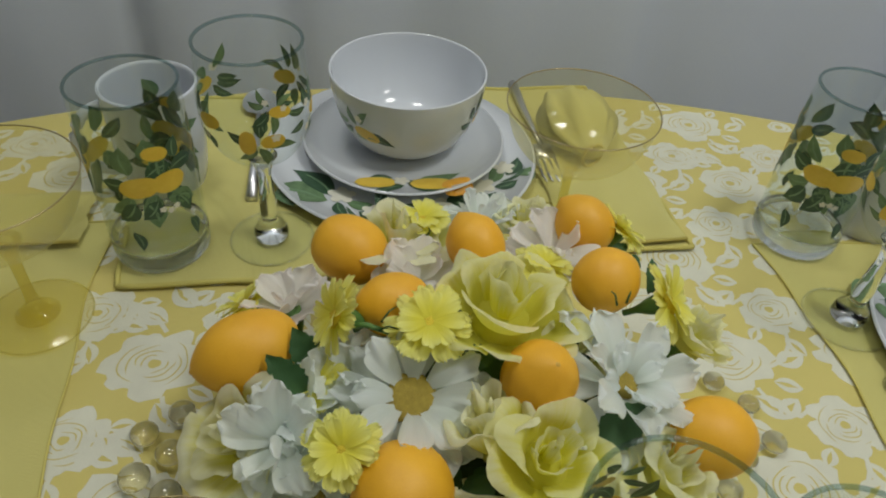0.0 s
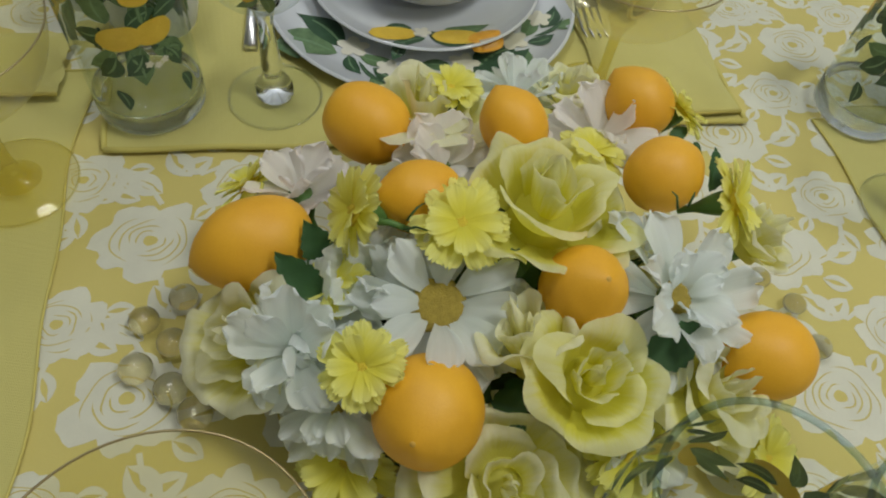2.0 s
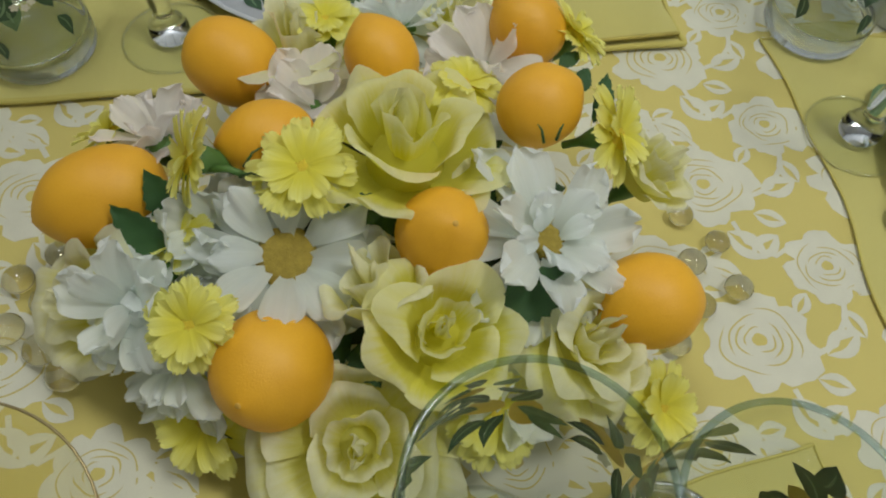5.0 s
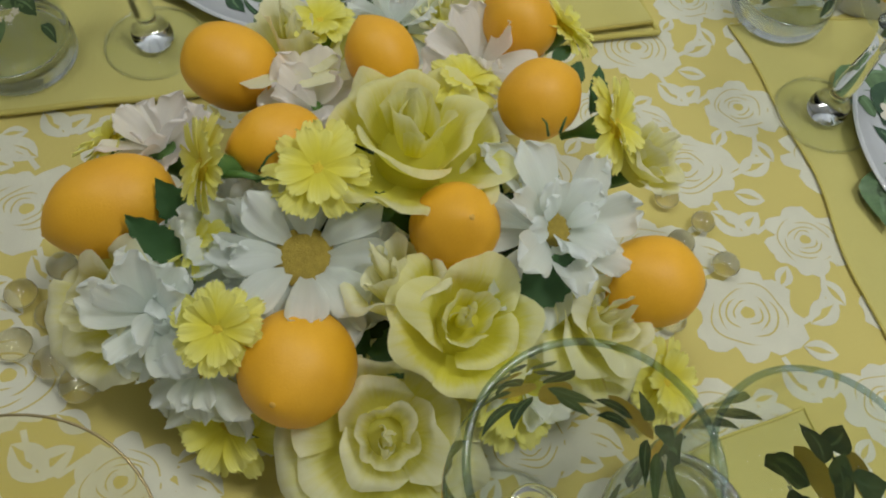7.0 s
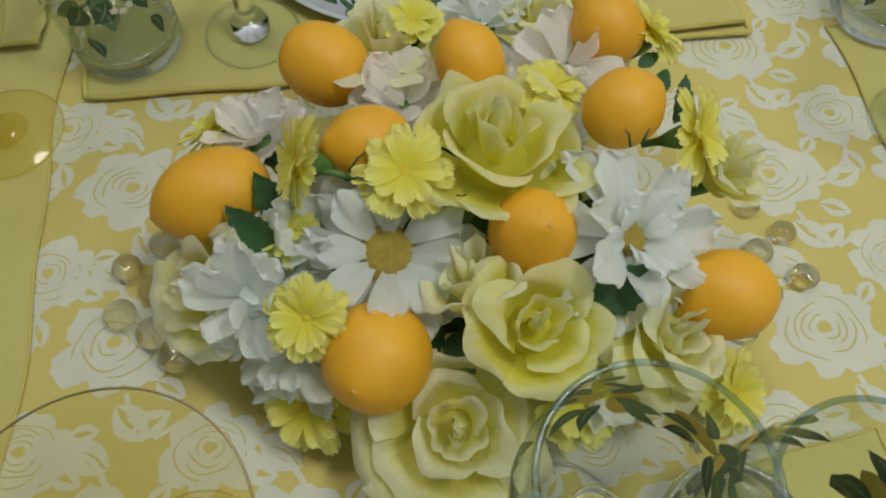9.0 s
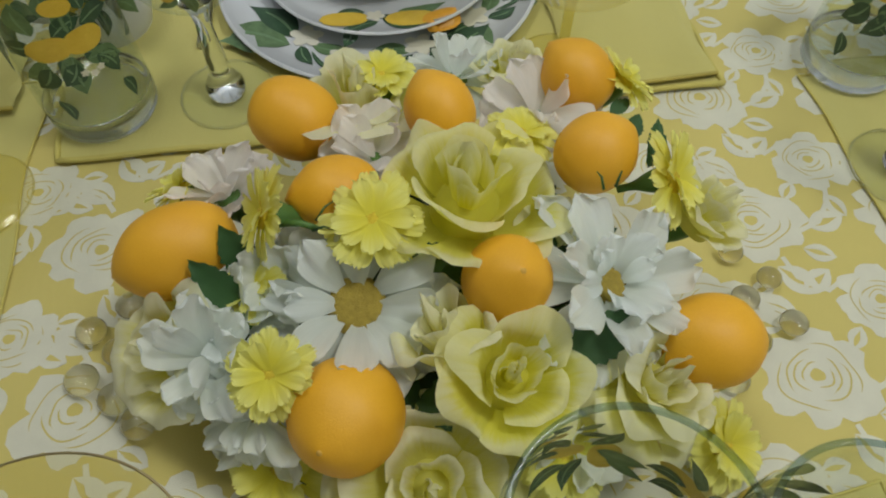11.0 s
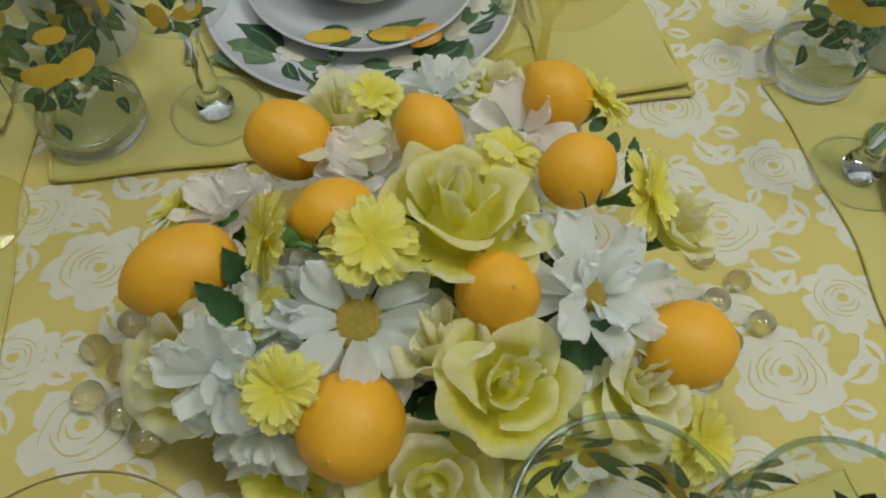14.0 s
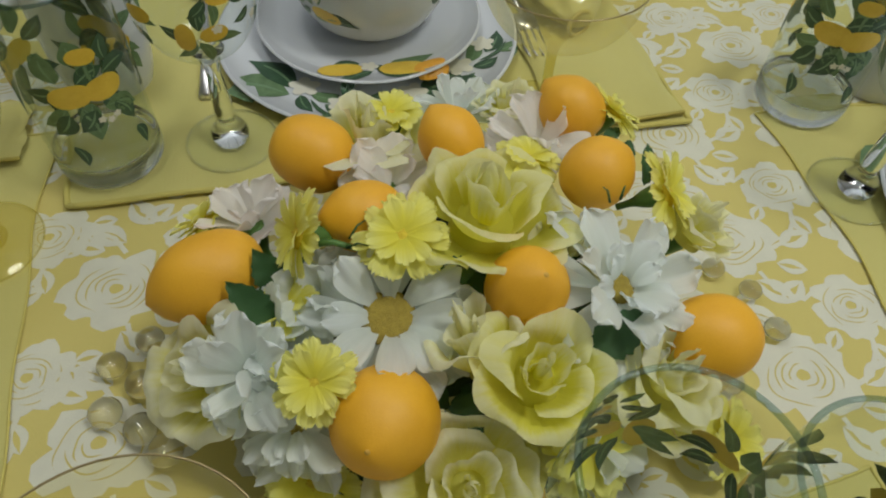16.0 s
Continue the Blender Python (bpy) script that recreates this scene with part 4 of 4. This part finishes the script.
# petals in the ring, radius at the root and the edge, height, half angle, rolled lip, droop
ROSE_RINGS = ((3, 0.02, 0.10, 0.78, 1.7, -0.06, 0.0), (3, 0.04, 0.25, 0.76, 1.25, 0.05, 0.0), (3, 0.06, 0.46, 0.66, 1.02, 0.15, 0.02),
              (5, 0.08, 0.72, 0.60, 0.74, 0.12, 0.14), (5, 0.08, 0.98, 0.40, 0.66, 0.10, 0.30))


def rose(at, normal, R, mat=ROSE, seed=1, spin=0, rings=5, spread=1.0, label="pale yellow silk rose, open"):
    """Cupped petals round the axis, upright and rolled within, wide and bent back outside; at is the middle of the head."""
    rng = random.Random(seed)
    fl = part("rose", moved(calyx(0.007, 0.030), pose(0, 0, 0.002)), STEM, arr, label)
    fl.matrix_local = aim(at, normal, spin) @ Matrix.Translation((0, 0, -0.40 * R))
    part("heart", dome((0.36 if rings > 3 else 0.2) * R, 0.36 * R, 18, 6), mat, fl, "padded heart of the rose")
    for ring, (n, r0, r1, h, span, lip, droop) in enumerate(ROSE_RINGS[:rings]):
        for i in range(n):
            me = petal_mesh("rose%s%d" % (mat.name, ring), rng.randrange(5), lambda r, q=(r0, r1, h, span, lip, droop): wrap_petal(
                q[0], q[1] * r.uniform(0.92, 1.08), q[2] * r.uniform(0.92, 1.08), q[3] * r.uniform(0.9, 1.1), q[4] * r.uniform(0.7, 1.3), q[5], rng=r), mat)
            a = 360 * (i + 0.41 * ring) / n + rng.uniform(-14, 14)
            wide = R * (1 + (spread - 1) * ring / 4)
            add_petal(me, fl, pose(0, 0, 0, rng.uniform(-7, 7), rng.uniform(-6, 6), a) @ Matrix.Diagonal((wide, wide, R * rng.uniform(0.92, 1.08), 1)))
    return fl


def yellow_daisy(at, normal, R, seed=1, spin=0, droop=0, label="bright yellow silk daisy with toothed petals"):
    """Two rings of broad petals that overlap, each with a toothed end, round a golden centre."""
    rng = random.Random(seed)
    fl = part("yellow_daisy", calyx(0.007, 0.03), STEM, arr, label)
    fl.matrix_local = aim(at, normal, spin)
    k = R / 0.027
    for layer, (n, L, W, r0, r1, z) in enumerate(((13, 0.028, 0.0055, 8, -10, 0.0), (9, 0.0225, 0.0050, 24, 4, 0.0016))):
        for i in range(n):
            me = petal_mesh("daisy%d" % layer, rng.randrange(5), lambda r, L=L, W=W, r0=r0, r1=r1: petal_geo(
                L, W * r.uniform(0.9, 1.12), r0 + r.uniform(-6, 6), r1 + r.uniform(-18, 18), r.uniform(0.05, 0.35), 0.03, 0, 0.07, 1.2, 11, 12, rng=r, twist=r.uniform(-0.08, 0.08), base=0.22, peak=0.78, blunt=0.50), DAISY)
            a = 360 * (i + 0.5 * layer) / n + rng.uniform(-6, 6)
            add_petal(me, fl, pose(0, 0, z * k, rng.uniform(-6, 6) - droop, rng.uniform(-10, 10), a) @ Matrix.Scale(k * rng.uniform(0.88, 1.06), 4))
    part("flower_centre", dome(0.0084 * k, 0.0030 * k, 22, 7, 0.12, rng), CENTRE_Y, fl, "fuzzy golden centre")
    return fl


def lemon(at, axis, r, length, spin=0):
    prof = []
    n = 26
    for i in range(n + 1):
        u = i / n
        c = -math.cos(math.pi * u)
        z = c * length * 0.5
        rr = r * math.sin(math.pi * u) ** (0.82 + 0.38 * max(0.0, c) ** 2)
        if c > 0.80:      # nipple
            rr = max(rr * (1 - (c - 0.80) * 0.7), 0.0042 * math.sqrt(max(0, (1 - c) / 0.2)))
        prof.append((rr if 0 < i < n else 0.0, z + (0.003 * max(0, c - 0.75) / 0.25)))
    V, F = revolve(prof, 36)
    rng = random.Random(int(r * 1e5))
    V = [v * (1 + 0.012 * noise.noise(v * 60 + Vector((r * 900, 0, 0)))) for v in V]
    ob = part("lemon", (V, F), LEMON, arr, "artificial waxy orange-yellow lemon")
    ob.matrix_local = aim(at, axis, spin)
    tip = part("stem_scar", dome(0.0015, 0.0008, 10, 3), LEMON_TIP, ob, "small brown stem scar")
    tip.matrix_local = Matrix.Translation((0, 0, length * 0.5 + 0.0026))
    return ob


LEAF_MESHES = []


def leaf_mesh(variant):
    if not LEAF_MESHES:
        for k in range(4):
            r = random.Random(70 + k)
            V, F = [], []
            nu, nv = 14, 4
            for j in range(nu + 1):
                u = j / nu
                w = 0.30 * math.sin(math.pi * u ** 0.8) ** 0.9 * (1 + (0.10 if j % 2 else -0.06))
                for i in range(nv + 1):
                    v = 2 * i / nv - 1
                    V.append(Vector((v * w, u + 0.02 * r.uniform(-1, 1) * abs(v), 0.10 * abs(v) * w * 2 - 0.22 * u * u + 0.015 * math.sin(u * 20 + v * 3))))
            F = [(j * (nv + 1) + i, j * (nv + 1) + i + 1, (j + 1) * (nv + 1) + i + 1, (j + 1) * (nv + 1) + i) for j in range(nu) for i in range(nv)]
            me = bpy.data.meshes.new("leaf")
            me.from_pydata([tuple(v) for v in V], [], F)
            me.materials.append(LEAF)
            me.polygons.foreach_set("use_smooth", [True] * len(me.polygons))
            LEAF_MESHES.append(me)
    return LEAF_MESHES[variant % 4]


def leaf(root, tip, up, seed=0, wide=1.0):
    """A toothed green leaf from root to tip, its face turned to up."""
    d = Vector(tip) - Vector(root)
    y = d.normalized()
    x = y.cross(Vector(up)).normalized()
    z = x.cross(y)
    m = Matrix((x, y, z)).transposed().to_4x4()
    ob = new("leaf", leaf_mesh(seed))
    ob.parent = arr
    L = d.length
    ob.matrix_local = Matrix.Translation(root) @ m @ Matrix.Diagonal((L * wide, L, L, 1))
    return ob


# the hidden holder: a low foam mound
mound = dome(1.0, 1.0, 40, 12, 0.02, random.Random(3))
part("foam_base", ([Vector((0.01 + v.x * 0.118, 0.035 + v.y * 0.092, v.z * 0.078)) for v in mound[0]], mound[1]), FOAM, arr, "dark green floral foam mound")

# nine lemons
lemon((-0.0555, 0.1345, 0.090), (0.75, -0.35, -0.25), 0.0238, 0.0541)
lemon((0.0259, 0.1110, 0.112), (-0.35, 0.75, 0.45), 0.0192, 0.0420)
lemon((0.1075, 0.1299, 0.108), (-0.55, 0.65, 0.45), 0.0206, 0.0440)
lemon((0.1016, 0.0667, 0.117), (0.85, 0.40, 0.20), 0.0204, 0.0430)
lemon((-0.0322, 0.0623, 0.110), (-0.90, -0.10, 0.10), 0.0197, 0.0455)
lemon((-0.1208, 0.0577, 0.080), (-0.95, -0.28, -0.10), 0.0250, 0.0650)
lemon((0.0459, 0.0071, 0.101), (0.15, -0.35, 0.90), 0.0219, 0.0482)
lemon((0.1440, -0.0275, 0.080), (0.92, -0.02, -0.10), 0.0236, 0.0510)
lemon((-0.0367, -0.0423, 0.077), (-0.30, -0.62, 0.55), 0.0274, 0.0565)

# white and blush flowers
white_flower((-0.027, 0.007, 0.092), (0.00, -0.33, 0.94), 0.050, WHITE, 1, 10)
white_flower((0.095, 0.000, 0.098), (0.34, -0.22, 0.90), 0.052, WHITE, 2, 40, "full")
white_flower((-0.1, -0.007, 0.08), (-0.45, -0.40, 0.80), 0.036, WHITE, 3, 75, "cup", 4, "greenish white silk flower, half closed")
white_flower((-0.082, -0.03, 0.068), (-0.40, -0.62, 0.66), 0.040, WHITE, 33, 20, "full", 6, "white silk flower with layered drooping petals")
white_flower((-0.012, 0.106, 0.084), (0.05, 0.05, 1.0), 0.036, BLUSH, 4, 20, "cup", 0, "blush white silk flower, half closed")
white_flower((-0.098, 0.094, 0.076), (-0.25, 0.15, 0.95), 0.034, BLUSH, 5, 55, "cup", 0, "blush white silk flower, half closed")
white_flower((0.082, 0.114, 0.096), (0.05, -0.05, 1.0), 0.042, BLUSH, 6, 5, "cup", 8, "blush white silk flower, full")
white_flower((0.042, 0.164, 0.084), (0.1, 0.25, 0.9), 0.038, WHITE, 7, 30, "cup", 8)
white_flower((0.072, -0.062, 0.056), (0.35, -0.45, 0.8), 0.030, WHITE, 8, 15, "cup", 10)
white_flower((-0.088, 0.016, 0.078), (-0.35, -0.05, 0.95), 0.036, WHITE, 9, 25, "cup", 6, "greenish white silk flower, half closed")
white_flower((-0.055, 0.030, 0.082), (-0.15, -0.10, 0.98), 0.036, WHITE, 10, 80, "cup", 6, "greenish white silk flower, half closed")

# roses
rose((0.034, 0.053, 0.118), (0.08, 0.12, 0.99), 0.056, ROSE, 11, 15, 4)
rose((0.041, -0.039, 0.096), (0.08, -0.18, 0.98), 0.043, ROSE, 12, 80, 4)
rose((0.114, -0.046, 0.080), (0.34, -0.22, 0.92), 0.043, CREAM, 13, 120, 5, 0.85, "cream yellow silk rose, half open")
rose((0.000, -0.078, 0.062), (0.02, -0.30, 0.95), 0.046, CREAM, 14, 33, 5, 1.05, "pale cream yellow silk rose, open")
rose((-0.126, 0.009, 0.064), (-0.55, -0.32, 0.77), 0.046, CREAM, 15, 215, 4, 1.0, "cream yellow silk rose, half open")
rose((-0.020, 0.150, 0.086), (-0.05, 0.20, 0.96), 0.050, CREAM, 16, 60, 4, 1.15, "cream yellow silk rose behind the lemons")
rose((0.078, 0.161, 0.090), (0.15, 0.25, 0.92), 0.036, CREAM, 17, 10, 4, 0.9, "cream yellow silk rose behind the lemons")
rose((0.165, 0.044, 0.088), (0.55, 0.0, 0.80), 0.036, CREAM, 18, 10, 4, 0.85, "small cream silk rosebud")
rose((0.014, -0.015, 0.092), (-0.30, 0.30, 0.90), 0.050, CREAM, 19, 50, 3, 0.7, "cream silk rosebud, closed")
rose((0.078, 0.028, 0.094), (0.25, -0.25, 0.92), 0.036, CREAM, 20, 90, 4, 0.9, "cream silk rosebud under a lemon")

# yellow daisies
yellow_daisy((-0.015, 0.036, 0.121), (0.0, -0.30, 0.95), 0.0255, 21, 0)
yellow_daisy((-0.067, 0.050, 0.117), (-0.85, -0.10, 0.52), 0.0255, 22, 30)
yellow_daisy((-0.067, -0.027, 0.100), (-0.15, -0.4, 0.9), 0.0225, 23, 10)
yellow_daisy((-0.077, -0.050, 0.034), (-0.40, -0.50, 0.75), 0.030, 24, 50)
yellow_daisy((-0.003, 0.157, 0.096), (0.0, 0.15, 0.97), 0.0210, 25, 20)
yellow_daisy((-0.126, 0.106, 0.070), (-0.55, 0.45, 0.70), 0.025, 26, 70)
yellow_daisy((0.138, 0.050, 0.112), (0.72, -0.30, 0.62), 0.027, 27, 15)
yellow_daisy((0.134, 0.128, 0.104), (0.60, 0.2, 0.75), 0.026, 28, 44)
yellow_daisy((0.067, 0.088, 0.112), (0.1, 0.15, 0.97), 0.021, 29, 5)
yellow_daisy((0.064, -0.066, 0.055), (0.15, -0.45, 0.85), 0.029, 30, 33)
yellow_daisy((0.158, -0.065, 0.022), (0.35, -0.35, 0.85), 0.026, 31, 12)
yellow_daisy((-0.078, 0.026, 0.086), (-0.5, -0.1, 0.85), 0.020, 32, 64)

# leaves
leaf((-0.078, 0.036, 0.085), (-0.094, 0.050, 0.106), (-0.3, -0.6, 0.7), 0, 1.1)
leaf((-0.085, 0.020, 0.085), (-0.108, 0.032, 0.104), (-0.3, -0.6, 0.7), 1, 1.0)
leaf((0.020, 0.000, 0.080), (0.012, 0.040, 0.108), (0.0, -0.5, 0.85), 2, 1.3)
leaf((0.000, 0.018, 0.106), (0.024, 0.022, 0.110), (0.0, -0.5, 0.85), 3, 1.0)
leaf((0.129, 0.059, 0.11), (0.146, 0.09, 0.116), (0.1, -0.5, 0.85), 0, 0.50)
leaf((0.125, 0.082, 0.108), (0.136, 0.095, 0.112), (0.3, -0.4, 0.85), 1, 1.0)
leaf((0.068, -0.032, 0.096), (0.104, -0.024, 0.108), (0.1, -0.6, 0.75), 2, 1.0)
leaf((0.002, -0.030, 0.066), (0.010, -0.052, 0.072), (0.1, -0.6, 0.75), 3, 1.2)
leaf((0.075, 0.020, 0.095), (0.080, 0.048, 0.112), (0.2, -0.6, 0.75), 0, 1.3)
leaf((0.121, 0.104, 0.104), (0.135, 0.11, 0.108), (0.2, -0.3, 0.9), 1, 0.9)
leaf((0.122, -0.052, 0.050), (0.136, -0.062, 0.034), (0.4, -0.6, 0.6), 3, 0.5)
rl = random.Random(9)
for k in range(26):
    a = 2 * math.pi * k / 26 + rl.uniform(-0.1, 0.1)
    for q, zz in ((0.86, 0.030), (0.62, 0.062)):
        x, y = 0.01 + 0.118 * q * math.cos(a), 0.035 + 0.092 * q * math.sin(a)
        x2, y2 = 0.01 + 0.118 * (q + 0.22) * math.cos(a + rl.uniform(-0.3, 0.3)), 0.035 + 0.092 * (q + 0.22) * math.sin(a)
        leaf((x, y, zz), (x2, y2, zz + rl.uniform(-0.006, 0.014)), (0.4 * math.cos(a), 0.4 * math.sin(a), 0.8), k, 1.1)

# stems and tendrils
part("stem", tube([(-0.062, 0.047, 0.112), (-0.05, 0.043, 0.115), (-0.036, 0.038, 0.112)], [0.0022, 0.0018, 0.0014], 8), STEM, arr, "green plastic flower stem")
for px, py, pz, dx, dy in ((-0.042, 0.040, 0.124, 0.010, 0.008), (-0.044, 0.036, 0.122, 0.012, -0.004), (0.096, 0.036, 0.131, -0.002, 0.008), (0.102, 0.037, 0.131, 0.004, 0.006), (-0.072, -0.056, 0.040, 0.010, -0.006)):
    part("tendril", tube([(px, py, pz - 0.004), (px + dx * 0.5, py + dy * 0.5, pz + 0.001), (px + dx, py + dy, pz)], [0.0008, 0.0006, 0.0003], 6), LEAF, arr)
